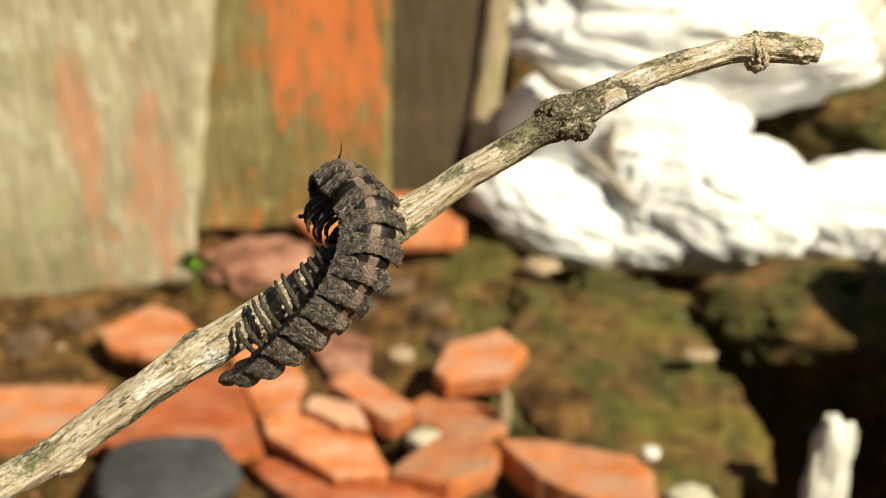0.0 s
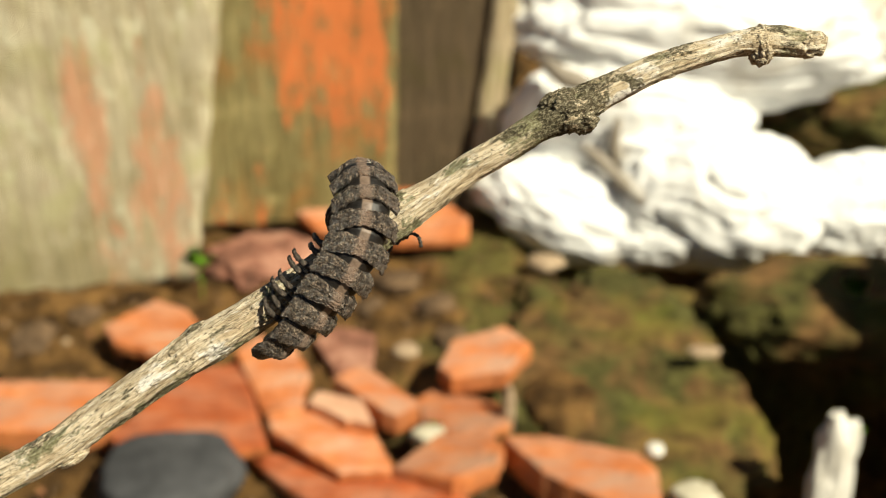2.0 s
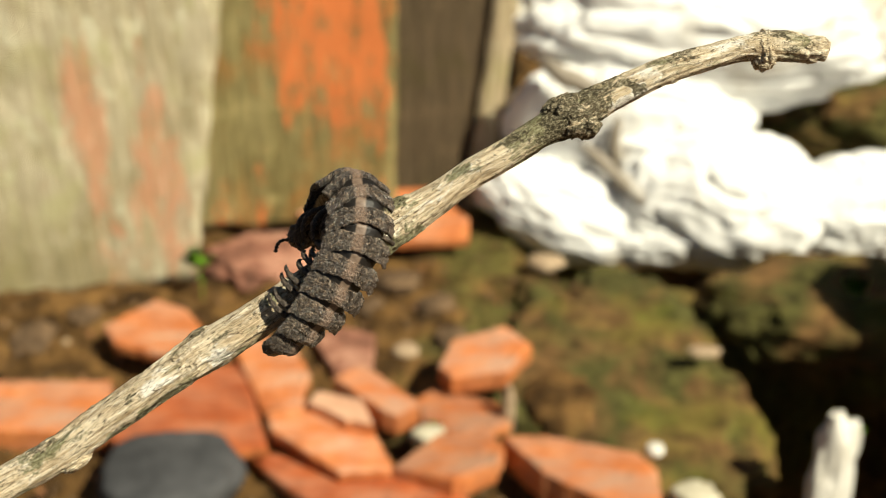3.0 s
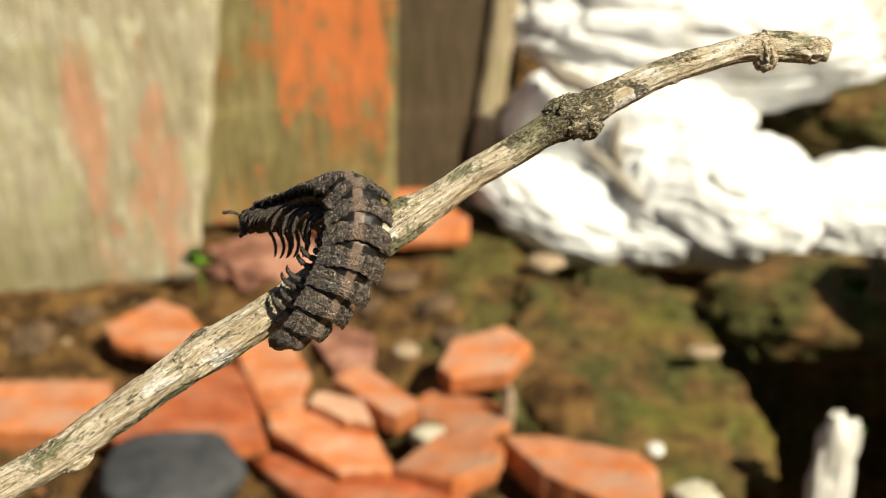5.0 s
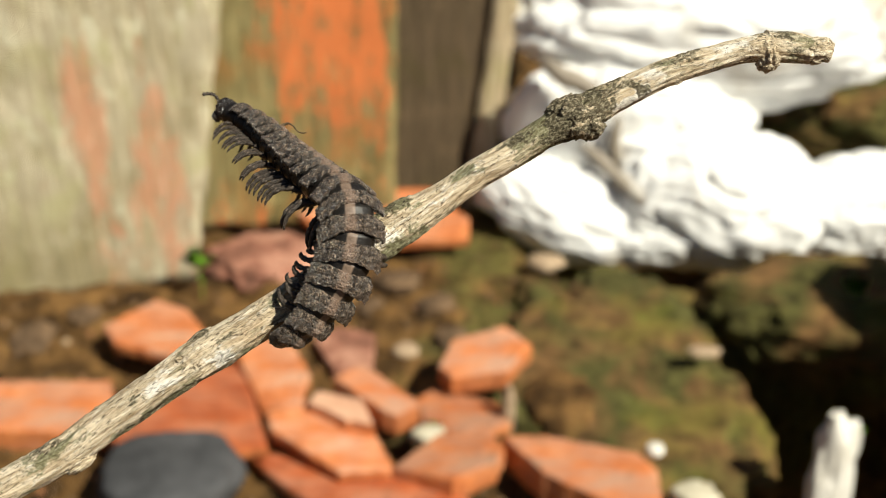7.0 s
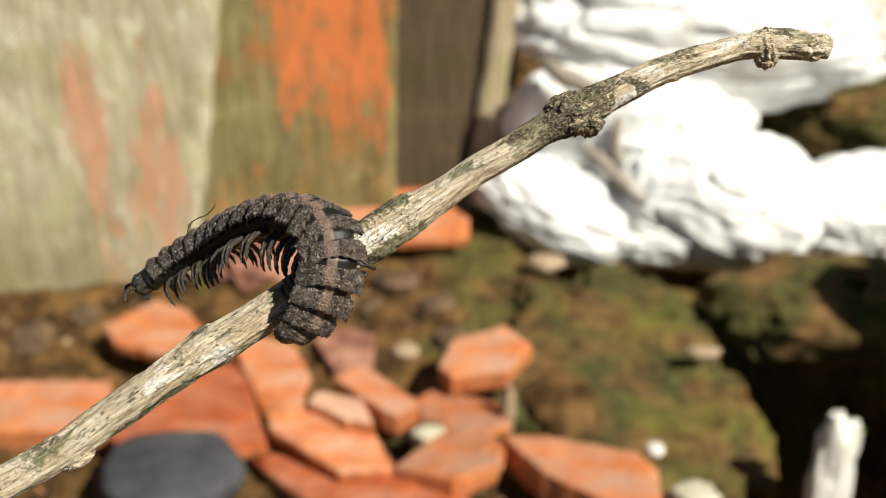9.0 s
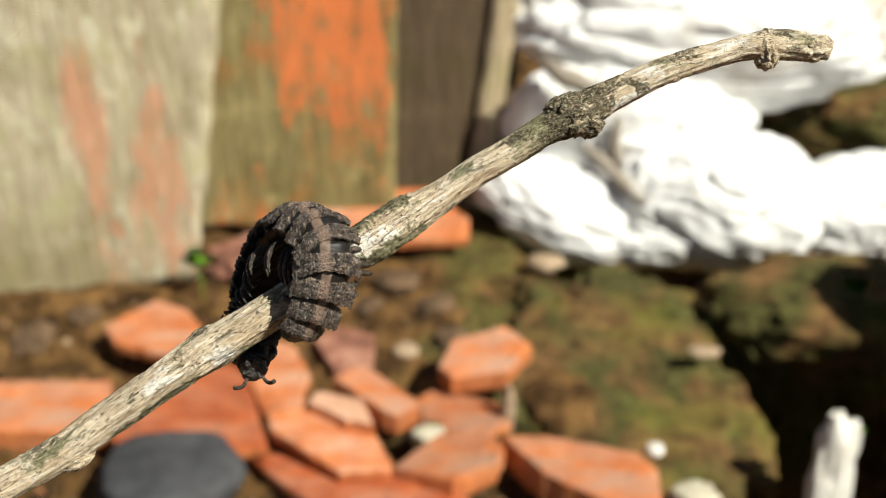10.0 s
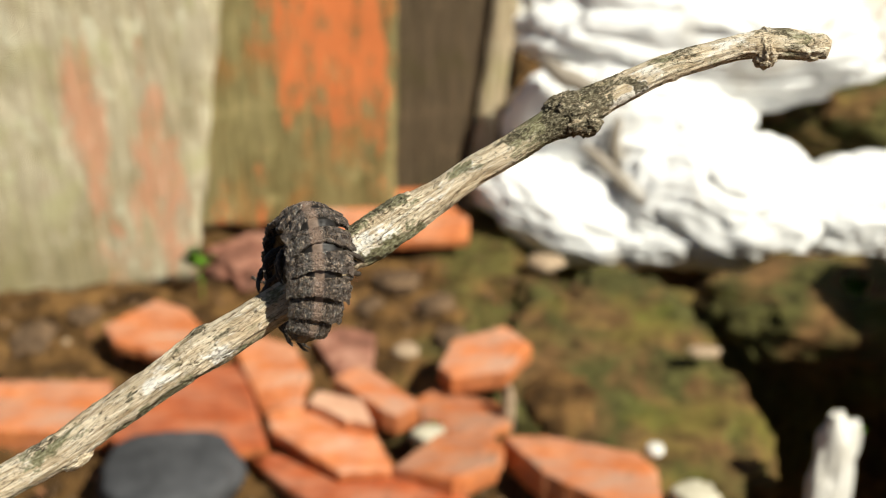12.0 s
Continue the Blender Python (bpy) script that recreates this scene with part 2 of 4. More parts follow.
BARK, KNOT = make_bark("bark"), make_bark("knot_bark", 0.21)
TERGITE, CRUST, RING, LEG = make_tergite(), make_tergite("head_cuticle", 0.0), make_ring(), make_leg()
WOOD_PALE = make_wood("board_pale", (0.52, 0.46, 0.325), (0.23, 0.19, 0.10), (0.64, 0.27, 0.15), 0.60, ((0.200, 0.165, 0.024, 0.10, 0.17), (0.262, 0.11, 0.030, 0.15, 0.12), (0.225, 0.05, 0.045, 0.11, 0.09), (0.095, 0.2, 0.024, 0.15, 0.13), (0.08, 0.27, 0.03, 0.05, 0.12)), 0.62, None, ((0.06, 0.05, 0.12, 0.13, 0.17), (0.20, 0.02, 0.12, 0.09, 0.15), (0.13, 0.16, 0.05, 0.08, 0.08)))
WOOD_ORANGE = make_wood("board_orange", (0.29, 0.24, 0.105), (0.095, 0.075, 0.022), (0.69, 0.19, 0.055), 0.605, ((0.150, 0.25, 0.086, 0.22, 0.19), (0.05, 0.005, 0.05, 0.03, 0.07), (0.19, 0.10, 0.03, 0.1, 0.05)), 0.92, (0.27, 0.12, 0.03))
WOOD_BROWN = make_wood("board_brown", (0.115, 0.08, 0.045), (0.065, 0.045, 0.024), (0.3, 0.2, 0.1), 0.95)
WOOD_POST = make_wood("post_wood", (0.52, 0.42, 0.28), (0.34, 0.26, 0.15), (0.5, 0.4, 0.3), 0.95)
# the last is a darkened copy, shade in its colour for tilted shards
TILE_RAW, TILE, TILE_SHADED = make_terracotta("terracotta_raw", 1.0, 0.3), make_terracotta("terracotta", 0.92), make_terracotta("terracotta_shaded", 0.72)
TILE_DUSTY = make_terracotta("terracotta_dusty", 0.94, 0.85, (0.42, 0.29, 0.215), 0.41)
TILE_CREAM = make_plain("cream_tile", (0.46, 0.24, 0.145), (0.60, 0.36, 0.235), 40)
BRICK, SOIL, MOSS, SACK = make_brick(), make_soil(), make_moss(), make_sack()
# darker sack colour that holds both the dirt and the shade of creases
CREASE_DARK = make_sack("sack_crease", 0.30, (0.17, 0.125, 0.07))
SLATE = make_plain("dark_stone", (0.025, 0.026, 0.028), (0.075, 0.076, 0.08), 30)
CHALK = make_plain("pale_stone", (0.50, 0.47, 0.40), (0.82, 0.80, 0.74), 50)
PEBBLE = make_plain("pebble_stone", (0.22, 0.15, 0.09), (0.48, 0.36, 0.24), 70)
RUBBLE = make_plain("rubble", (0.042, 0.026, 0.014), (0.20, 0.125, 0.068), 45, 0.9, 0.003)
CREAM = make_plain("cream_stone", (0.38, 0.34, 0.24), (0.60, 0.55, 0.42), 60)
LEAF = make_plain("leaf_green", (0.14, 0.36, 0.02), (0.34, 0.62, 0.06), 90, 0.5)
CRUMB = make_crumb()
STRAW = make_plain("dry_strand", (0.05, 0.035, 0.02), (0.20, 0.14, 0.08), 900, 0.7, 0.0002)


# ---- building helpers ----
def mesh_of(bm, name, mat, smooth=True):
    me = bpy.data.meshes.new(name)
    bm.normal_update()
    bm.to_mesh(me)
    bm.free()
    me.materials.append(mat)
    for p in me.polygons:
        p.use_smooth = smooth
    return me


def part(name, bm, mat, parent=None, label="", smooth=True, m=None):
    """Links a bmesh (or a finished mesh) as one object under a thing or a part."""
    ob = new(name, bm if isinstance(bm, bpy.types.Mesh) else mesh_of(bm, name, mat, smooth))
    ob.parent = parent
    if m is not None:
        ob.matrix_basis = m
    return tagged(ob, label)


def tube(bm, path, radii, sides=8, rough=0.0, freq=300.0):
    """A closed tapered tube along path."""
    rings, up = [], Vector((0.13, 0.21, 0.97))
    n = len(path)
    for i, (p, r) in enumerate(zip(path, radii)):
        t = (Vector(path[min(i + 1, n - 1)]) - Vector(path[max(i - 1, 0)])).normalized()
        a = up.cross(t).normalized()
        b = t.cross(a)
        ring = []
        for j in range(sides):
            w = 2 * math.pi * j / sides
            d = a * math.cos(w) + b * math.sin(w)
            q = Vector(p) + d * r
            if rough:
                q += d * r * rough * noise.noise(q * freq)
            ring.append(bm.verts.new(q))
        rings.append(ring)
    for a, b in zip(rings, rings[1:]):
        for j in range(sides):
            bm.faces.new((a[j], a[(j + 1) % sides], b[(j + 1) % sides], b[j]))
    bm.faces.new(rings[0][::-1])
    bm.faces.new(rings[-1])
    return bm


def smooth_path(pts, count):
    """Catmull-Rom through points of any dimension, at even parameter steps."""
    a = np.array(pts, float)
    a = np.vstack([2 * a[0] - a[1], a, 2 * a[-1] - a[-2]])
    out = []
    for u in np.linspace(0, len(pts) - 1 - 1e-9, count):
        i, f = int(u), u - int(u)
        p0, p1, p2, p3 = a[i:i + 4]
        out.append(0.5 * (2 * p1 + (p2 - p0) * f + (2 * p0 - 5 * p1 + 4 * p2 - p3) * f * f + (3 * p1 - p0 - 3 * p2 + p3) * f ** 3))
    return np.array(out)


def lump(radii, seed, detail=4, rough=0.25, freq=2.0, ridged=0.0, flat=0.0, crease=0.0):
    """A stone or cloth lump: a ball pulled out of shape by noise at two scales."""
    bm = bmesh.new()
    bmesh.ops.create_icosphere(bm, subdivisions=detail, radius=1)
    off = Vector((seed * 3.7, seed * 1.3, seed * 7.1))
    for v in bm.verts:
        d = v.co.normalized()
        k = 1 + rough * noise.fractal(d * freq + off, 0.9, 2.1, 5)
        if ridged:
            k += ridged * (1 - 2 * abs(noise.noise(d * freq * 1.7 + off))) + ridged * 0.45 * (1 - 2 * abs(noise.noise(d * freq * 4.3 + off))) + ridged * 0.2 * (1 - 2 * abs(noise.noise(d * freq * 9.7 + off)))
        if crease:
            for m in (1.1, 2.3):
                w = d + 0.25 * noise.noise_vector(d * 2.0 + off)
                k -= crease / m * max(0.0, 1 - abs(noise.noise(Vector((w.x * m, w.y * m, w.z * m * 2.2)) + off * m)) * 8)
        q = d * k
        if flat and q.z > flat:
            q.z = flat + (q.z - flat) * 0.25
        v.co = Vector((q.x * radii[0], q.y * radii[1], q.z * radii[2]))
    return bm


# ---- ground ----
def pit(x, y):
    """Depth of the washed-out hollow beside the mossy rock."""
    dx, dy = (x - 0.325) / 0.125, (y - 0.81) / 0.17
    return 0.3 * math.exp(-(dx * dx + dy * dy) ** 2)


def ground_height(x, y):
    v = Vector((x, y, 0))
    z = 0.012 * noise.fractal(v * 9, 0.9, 2.1, 5) + 0.006 * noise.noise(v * 45) - pit(x, y)
    z -= 0.07 * math.exp(-((y - 1.045) / 0.035) ** 2) * min(1.0, max(0.0, (x - 0.07) / 0.05))
    return z * min(1, max(0, 3 - abs(x)))


def build_ground():
    xs = np.concatenate([[-900, -60, -8, -2, -1.2], np.linspace(-0.7, 0.8, 170), [1.3, 2, 8, 60, 900]])
    ys = np.concatenate([[-900, -60, -8, -2, -0.6, 0, 0.3], np.linspace(0.5, 1.5, 120), [2, 3, 8, 60, 900]])
    verts = [(x, y, ground_height(x, y) if abs(x) < 1 and 0.4 < y < 1.6 else -0.02) for y in ys for x in xs]
    n = len(xs)
    faces = [(j * n + i, j * n + i + 1, (j + 1) * n + i + 1, (j + 1) * n + i) for j in range(len(ys) - 1) for i in range(n - 1)]
    me = bpy.data.meshes.new("ground")
    me.from_pydata(verts, [], faces)
    me.materials.append(SOIL)
    for p in me.polygons:
        p.use_smooth = True
    tagged(new("ground", me), "bare brown soil with moss and a dark hollow", "ground", kind="structure")


build_ground()


# ---- boards ----
def board(name, bl, br, tr, thick, mat, label, seed):
    """A plank from its two lower corners and an upper one, with worn edges and a weathered end."""
    bl, br, tr = Vector(bl), Vector(br), Vector(tr)
    x = (br - bl).normalized()
    up = tr - br
    back = x.cross(up).normalized() * -1
    z = back.cross(x) * -1 if (back.cross(x)).z < 0 else back.cross(x)
    w, h, skew = (br - bl).length, up.dot(z), up.dot(x)
    nx, nz = 24, 40
    bm = bmesh.new()
    y = z.cross(x)
    rows = []
    for side in (0, 1):
        g = []
        for j in range(nz + 1):
            line = []
            for i in range(nx + 1):
                a, b = i / nx, j / nz
                q = Vector((a * w + b * skew, side * thick, b * h))
                edge = min(a, 1 - a) * w
                worn = 0.0035 * noise.noise(Vector((seed, q.z * 30, a * 3)))
                if i in (0, nx):
                    q.x += worn
                if j == 0:
                    q.z += 0.008 * noise.fractal(Vector((q.x * 25, seed, 0)), 0.9, 2, 3)
                if side == 0:
                    q.y += 0.0012 * noise.noise(Vector((q.x * 120, seed, q.z * 8)))
                    if edge < 0.004:
                        q.y += 0.003
                line.append(bm.verts.new(q))
            g.append(line)
        rows.append(g)
    f, k = rows
    for j in range(nz):
        for i in range(nx):
            bm.faces.new((f[j][i], f[j][i + 1], f[j + 1][i + 1], f[j + 1][i]))
            bm.faces.new((k[j][i], k[j + 1][i], k[j + 1][i + 1], k[j][i + 1]))
    for j in range(nz):
        bm.faces.new((f[j][0], f[j + 1][0], k[j + 1][0], k[j][0]))
        bm.faces.new((f[j][nx], k[j][nx], k[j + 1][nx], f[j + 1][nx]))
    for i in range(nx):
        bm.faces.new((f[0][i], k[0][i], k[0][i + 1], f[0][i + 1]))
        bm.faces.new((f[nz][i], f[nz][i + 1], k[nz][i + 1], k[nz][i]))
    ob = part(name, bm, mat, label=label)
    ob.matrix_basis = Matrix.Translation(bl) @ Matrix((x, y, z)).transposed().to_4x4()
    ob["category"] = "board"
    ob["group"] = "boards of the old fence"
    return ob


board("wooden_board", (-0.5043, 0.935, -0.011), (-0.2322, 0.985, 0.001), (-0.186, 1.06, 0.3276), 0.022, WOOD_PALE,
      "weathered grey-beige board with a few flakes of orange paint", 1.3)
board("wooden_board", (-0.2542, 1.055, 0.0148), (-0.0473, 1.065, 0.017), (-0.0407, 1.13, 0.3097), 0.022, WOOD_ORANGE,
      "olive-stained board with flaking bright orange paint", 4.1)
board("wooden_board", (-0.0741, 1.13, -0.0186), (0.0723, 1.13, -0.0186), (0.0802, 1.19, 0.2942), 0.02, WOOD_BROWN,
      "dark brown unpainted board standing in the shade", 7.7)
board("wooden_post", (0.0184, 1.118, -0.0174), (0.0439, 1.118, -0.0174), (0.0892, 1.178, 0.2973), 0.02, WOOD_POST,
      "narrow pale raw wooden batten beside the white sack", 9.2)


# ---- white sack ----
def build_sack():
    base = new("sack")
    base.location = (0.2459, 1.1, -0.0412)
    tagged(base, "crumpled dirty white woven plastic sack", "sack")
    o = Vector(base.location)
    for name, c, r, seed, turn in (
            ("back_fold", (0.1937, 1.135, 0.0819), (0.120, 0.045, 0.085), 3.0, 0),
            ("main_fold", (0.2747, 1.085, 0.028), (0.114, 0.062, 0.080), 2.0, 14),
            ("front_fold", (0.216, 1.078, 0.010), (0.078, 0.048, 0.040), 17.0, 6),
            ("left_fold", (0.144, 1.085, 0.013), (0.112, 0.048, 0.052), 5.0, 18),
            ("torn_flap", (0.11, 1.125, 0.105), (0.042, 0.022, 0.056), 7.0, 12),
            ("upper_fold", (0.2751, 1.18, 0.1802), (0.200, 0.08, 0.078), 9.0, 3),
            ("end_fold", (0.4226, 1.105, 0.008), (0.078, 0.055, 0.063), 12.0, -14)):
        bm = lump(r, seed, 6, 0.12, 1.5, 0.035, 0.0, 0.06)
        part(name, bm, SACK, base, m=Matrix.Translation(Vector(c) - o) @ pose(0, 0, 0, 12, turn, 0))
    # added dark rolls along the creases, their shade and dirt put into the colour
    for line, r in ((((0.1357, 1.08, 0.0949), (0.1581, 1.064, 0.0782), (0.1828, 1.05, 0.0608), (0.2117, 1.04, 0.0382), (0.2443, 1.036, 0.0076)), 0.0085),
                    (((0.0926, 1.1, 0.1731), (0.1079, 1.085, 0.1675), (0.1315, 1.075, 0.159), (0.175, 1.07, 0.1403)), 0.009),
                    (((0.1702, 1.082, 0.124), (0.1671, 1.078, 0.0989), (0.1721, 1.075, 0.0698)), 0.007)):
        pts = smooth_path(line, 30)
        bm = tube(bmesh.new(), [tuple(p) for p in pts], [r * math.sin(math.pi * (0.12 + 0.76 * k / 29)) for k in range(30)], 12, 0.35, 60)
        for v in bm.verts:
            v.co -= o
        part("hem", bm, CREASE_DARK, base, "brown strip with a crease's dirt and shade in its colour")


build_sack()


# ---- rocks ----
def rock(name, centre, radii, seed, mat, label, cat, detail=5, rough=0.3, flat=0.45, turn=0, freq=1.6):
    ob = part(name, lump(radii, seed, detail, rough, freq, 0.0, flat), mat, label=label)
    ob.matrix_basis = pose(*centre, 0, 0, turn)
    ob["category"] = cat
    return ob


rock("mossy_rock", (0.143, 0.806, -0.012), (0.106, 0.195, 0.042), 3.0, MOSS, "broad low rock covered with olive moss and earth", "rock", 6, 0.26, 0.45, 0, 2.4)
rock("mossy_rock", (0.3569, 0.9168, 0.01), (0.12, 0.06, 0.05), 6.0, MOSS, "mossy earth bank above a dark hollow", "rock")
rock("mossy_rock", (0.525, 1.285, 0.035), (0.17, 0.14, 0.085), 15.0, MOSS, "mossy ledge jutting out behind the white sack", "rock", turn=-15)
rock("mossy_rock", (0.6221, 1.6, -0.0822), (0.34, 0.14, 0.5), 8.0, MOSS, "tall mossy bank behind the white sack", "rock", flat=0)
# added out of view on the right, only to throw shade into the hollow
rock("mossy_rock", (0.52, 0.82, 0.05), (0.11, 0.10, 0.17), 9.0, MOSS, "unseen mossy boulder added to shade the dark hollow", "rock", flat=0)
rock("pale_stone", (0.1747, 0.645, 0.03), (0.016, 0.012, 0.010), 4.0, CREAM, "small pale stone on moss", "stone", 3)
rock("pebble", (0.1534, 0.6889, 0.035), (0.0065, 0.0065, 0.006), 2.0, CHALK, "tiny round white pebble on moss", "pebble", 3, 0.1)
rock("pebble", (0.0973, 0.9961, 0.01), (0.017, 0.012, 0.01), 5.0, PEBBLE, "small pinkish pale pebble on soil", "pebble", 3)
rock("pebble", (-0.0317, 0.8517, 0.008), (0.012, 0.01, 0.009), 7.0, PEBBLE, "small yellowish pebble on dark soil", "pebble", 3)
rock("earth_clod", (0.094, 0.778, 0.006), (0.028, 0.044, 0.020), 51.0, SOIL, "low clod of bare brown earth beside tile shards", "clod", 5, 0.3)
rock("pale_stone", (-0.0105, 0.7155, 0.028), (0.013, 0.009, 0.008), 41.0, CREAM, "pale greenish stone wedged between tile shards", "stone", 3)
rock("pale_stone", (0.0505, 0.752, 0.022), (0.0055, 0.005, 0.024), 43.0, PEBBLE, "slim pale stone upright beside tile shards", "stone", 4, 0.2, 0)
rock("pale_stone", (0.213, 0.82, 0.03), (0.014, 0.007, 0.004), 24.0, PEBBLE, "flat cream stone bedded in moss", "stone", 3)
for n, (spot, r) in enumerate((((-0.0444, 0.97, 0.004), 0.020), ((-0.0072, 0.9339, 0.002), 0.017), ((-0.0659, 0.9261, 0.004), 0.014), ((0.0079, 0.8792, 0.002), 0.017),
                               ((-0.3576, 0.8822, 0), 0.022), ((-0.3224, 0.9182, 0), 0.016))):
    rock("rubble_stone", spot, (r, r * 0.8, r * 0.5), 30 + n, RUBBLE, "grey-brown earthy stone half sunk in soil", "stone", 4, 0.55, 0.5, 25 * n, 2.6)["group"] = "rubble stones"
rock("dark_stone", (-0.1955, 0.6708, 0.022), (0.052, 0.046, 0.030), 11.0, SLATE, "dark grey smooth flat stone among tile shards", "stone", 4, 0.12, 0.5)
rock("old_brick", (-0.1742, 1.0128, 0.002), (0.052, 0.045, 0.024), 13.0, BRICK, "worn dull red brick lump at the board's foot", "brick", 5, 0.26, 0.4, 8, 2.3)
rock("white_rubble", (0.2752, 0.6687, 0.03), (0.0175, 0.010, 0.052), 14.0, CHALK, "chalky white upright piece of rubble", "rubble", 5, 0.3, 0, 22)


# ---- broken roof tiles ----
def shard(centre, sx, sy, outline, thick=0.012, bow=0.0, seed=0.0, mat=None, label="", name="tile_shard"):
    """A broken tile: an outline in metres round its centre, sloped by sx and sy, slightly bowed, with chipped edges."""
    n = len(outline)
    pts = []
    for i in range(n):
        a, b = Vector(outline[i]), Vector(outline[(i + 1) % n])
        steps = max(2, int((b - a).length / 0.006))
        for s in range(steps):
            p = a.lerp(b, s / steps)
            nrm = Vector((b.y - a.y, a.x - b.x)).normalized()
            k = 0.0012 * noise.fractal(Vector((p.x * 160, p.y * 160, seed)), 0.9, 2, 3)
            pts.append(p + nrm * k)
    if sum(p.x * q.y - q.x * p.y for p, q in zip(pts, pts[1:] + pts[:1])) < 0:
        pts.reverse()
    bm = bmesh.new()

    def level(p, k, drop):
        q = p * k
        return bm.verts.new((q.x, q.y, sx * q.x + sy * q.y - drop - bow * (q.x * q.x) * 20
                             + 0.0008 * noise.noise(Vector((q.x * 90, q.y * 90, seed)))))

    loops = [[level(p, k, d) for p in pts] for k, d in ((0.5, 0.0), (0.9, 0.0), (0.975, 0.0006), (1.0, 0.002))]
    m = len(pts)

    def skin(rows):
        for a, b in zip(rows, rows[1:]):
            for j in range(m):
                bm.faces.new((a[j], b[j], b[(j + 1) % m], a[(j + 1) % m]))

    skin(loops)
    bm.faces.new(loops[0])
    thing = new(name)
    thing.location = centre
    tagged(thing, label or "broken orange terracotta roof tile shard", "tile shard", "broken roof tiles")
    part("weathered_face", bm, mat or TILE, thing, "dusty weathered tile face", smooth=False)
    bm = bmesh.new()
    loops = [[level(p, k, d) for p in pts] for k, d in ((1.0, 0.002), (1.004, thick * 0.5), (0.99, thick - 0.002), (0.95, thick))]
    skin(loops)
    bm.faces.new(loops[-1][::-1])
    part("broken_edge", bm, mat if mat is BRICK else TILE_RAW, thing, "fresh orange broken edge", smooth=False)
    return thing


shard((-0.2421, 0.8575, 0.028), 0, -0.1, [(-0.0468, 0.0056), (-0.013, 0.0557), (0.0182, 0.037), (0.0502, -0.0194), (0.0208, -0.0479), (-0.0308, -0.0242)], seed=1)
shard((-0.3049, 0.7541, 0.024), 0, 0.05, [(-0.0746, 0.033), (0.04, 0.033), (0.0535, -0.0068), (0.0353, -0.0295), (-0.0551, -0.0263)], 0.03, seed=2, mat=TILE_DUSTY, label="orange broken roof tile shard with grey-pink dust")
shard((-0.1917, 0.731, 0.03), 0, -0.1, [(-0.0559, -0.0218), (-0.0168, 0.0778), (0.0277, 0.087), (0.0648, -0.0367), (0.0149, -0.0439), (-0.034, -0.0439)], seed=3, mat=TILE_SHADED, label="broken roof tile shard, its orange deepened as if turned from the sun")
shard((-0.1336, 0.7959, 0.03), 0.1, 0.1, [(-0.0374, 0.0272), (-0.0212, 0.0467), (0.0114, 0.0281), (0.0287, -0.0086), (0.023, -0.0436), (-0.0068, -0.0433)], seed=4)
shard((-0.0864, 0.7098, 0.034), -0.1, 0, [(-0.0466, 0.0193), (-0.0108, 0.0437), (0.0293, 0.0209), (0.0525, -0.0348), (0.0128, -0.0425), (-0.0398, -0.0014)], seed=5)
shard((-0.0484, 0.7428, 0.045), -0.2, 0.15, [(-0.0349, 0.0092), (-0.0147, 0.031), (0.0304, -0.0023), (0.013, -0.0194), (0.0054, -0.0171)], 0.021, seed=6, mat=TILE_DUSTY, label="orange broken roof tile shard with grey-pink dust")
shard((0.0304, 0.7985, 0.043), 0.05, 0.2, [(-0.0344, -0.0108), (-0.0231, 0.0166), (0.0205, 0.0308), (0.0407, 0.0082), (0.0206, -0.0188), (-0.0234, -0.024)], 0.018, seed=7, mat=TILE_DUSTY, label="orange broken roof tile shard with grey-pink dust")
shard((0.014, 0.7575, 0.017), 0, -0.05, [(-0.0359, 0.0181), (-0.0204, 0.0347), (0.0309, 0.0107), (0.0385, -0.0145), (0.0143, -0.0283), (-0.0287, -0.018)], seed=8, mat=TILE_DUSTY, label="orange broken roof tile shard with grey-pink dust")
shard((0.0124, 0.6856, 0.036), 0.1, -0.1, [(-0.0482, -0.0117), (-0.0182, 0.024), (0.0155, 0.0383), (0.0315, 0.0022), (0.026, -0.0148), (-0.0061, -0.0344)], 0.022, seed=9, mat=TILE_DUSTY, label="orange broken roof tile shard with grey-pink dust")
shard((0.1083, 0.6695, 0.034), -0.05, 0, [(-0.0645, 0.0334), (-0.0353, 0.0365), (0.0333, 0.02), (0.0449, 0.002), (0.0424, -0.0392), (0.0132, -0.0408), (-0.0383, -0.0059)], 0.03, seed=10, mat=TILE_DUSTY, label="orange broken roof tile shard with grey-pink dust")
shard((-0.0624, 0.6647, 0.022), 0, -0.1, [(-0.0867, 0.0463), (-0.0479, 0.0389), (0.0282, 0.0138), (0.0806, -0.0134), (0.0838, -0.0452), (-0.0079, -0.0452), (-0.0614, 0.0138)], seed=11, mat=TILE_SHADED, label="broken roof tile shard, its orange deepened as if turned from the sun")
shard((-0.076, 0.7282, 0.044), 0, 0.1, [(-0.0252, 0.0045), (-0.0192, 0.0182), (0.0148, 0.0088), (0.0253, -0.0172), (0.0035, -0.0136)], 0.012, seed=12, mat=TILE_CREAM, label="pale cream broken roof tile shard")
shard((-0.051, 1.0532, 0.03), 0, 0.1, [(-0.0938, 0.0096), (-0.0316, 0.0475), (0.0372, 0.0528), (0.0766, -0.0032), (0.076, -0.0368), (0.0057, -0.0414), (-0.0715, -0.0226)], seed=13)
shard((-0.0815, 0.8526, 0.012), 0, 0, [(-0.0294, 0.0119), (-0.0092, 0.0337), (0.0235, 0.0205), (0.0235, -0.0295), (-0.0089, -0.0335)], seed=15, mat=BRICK, label="dull reddish brown broken tile shard")


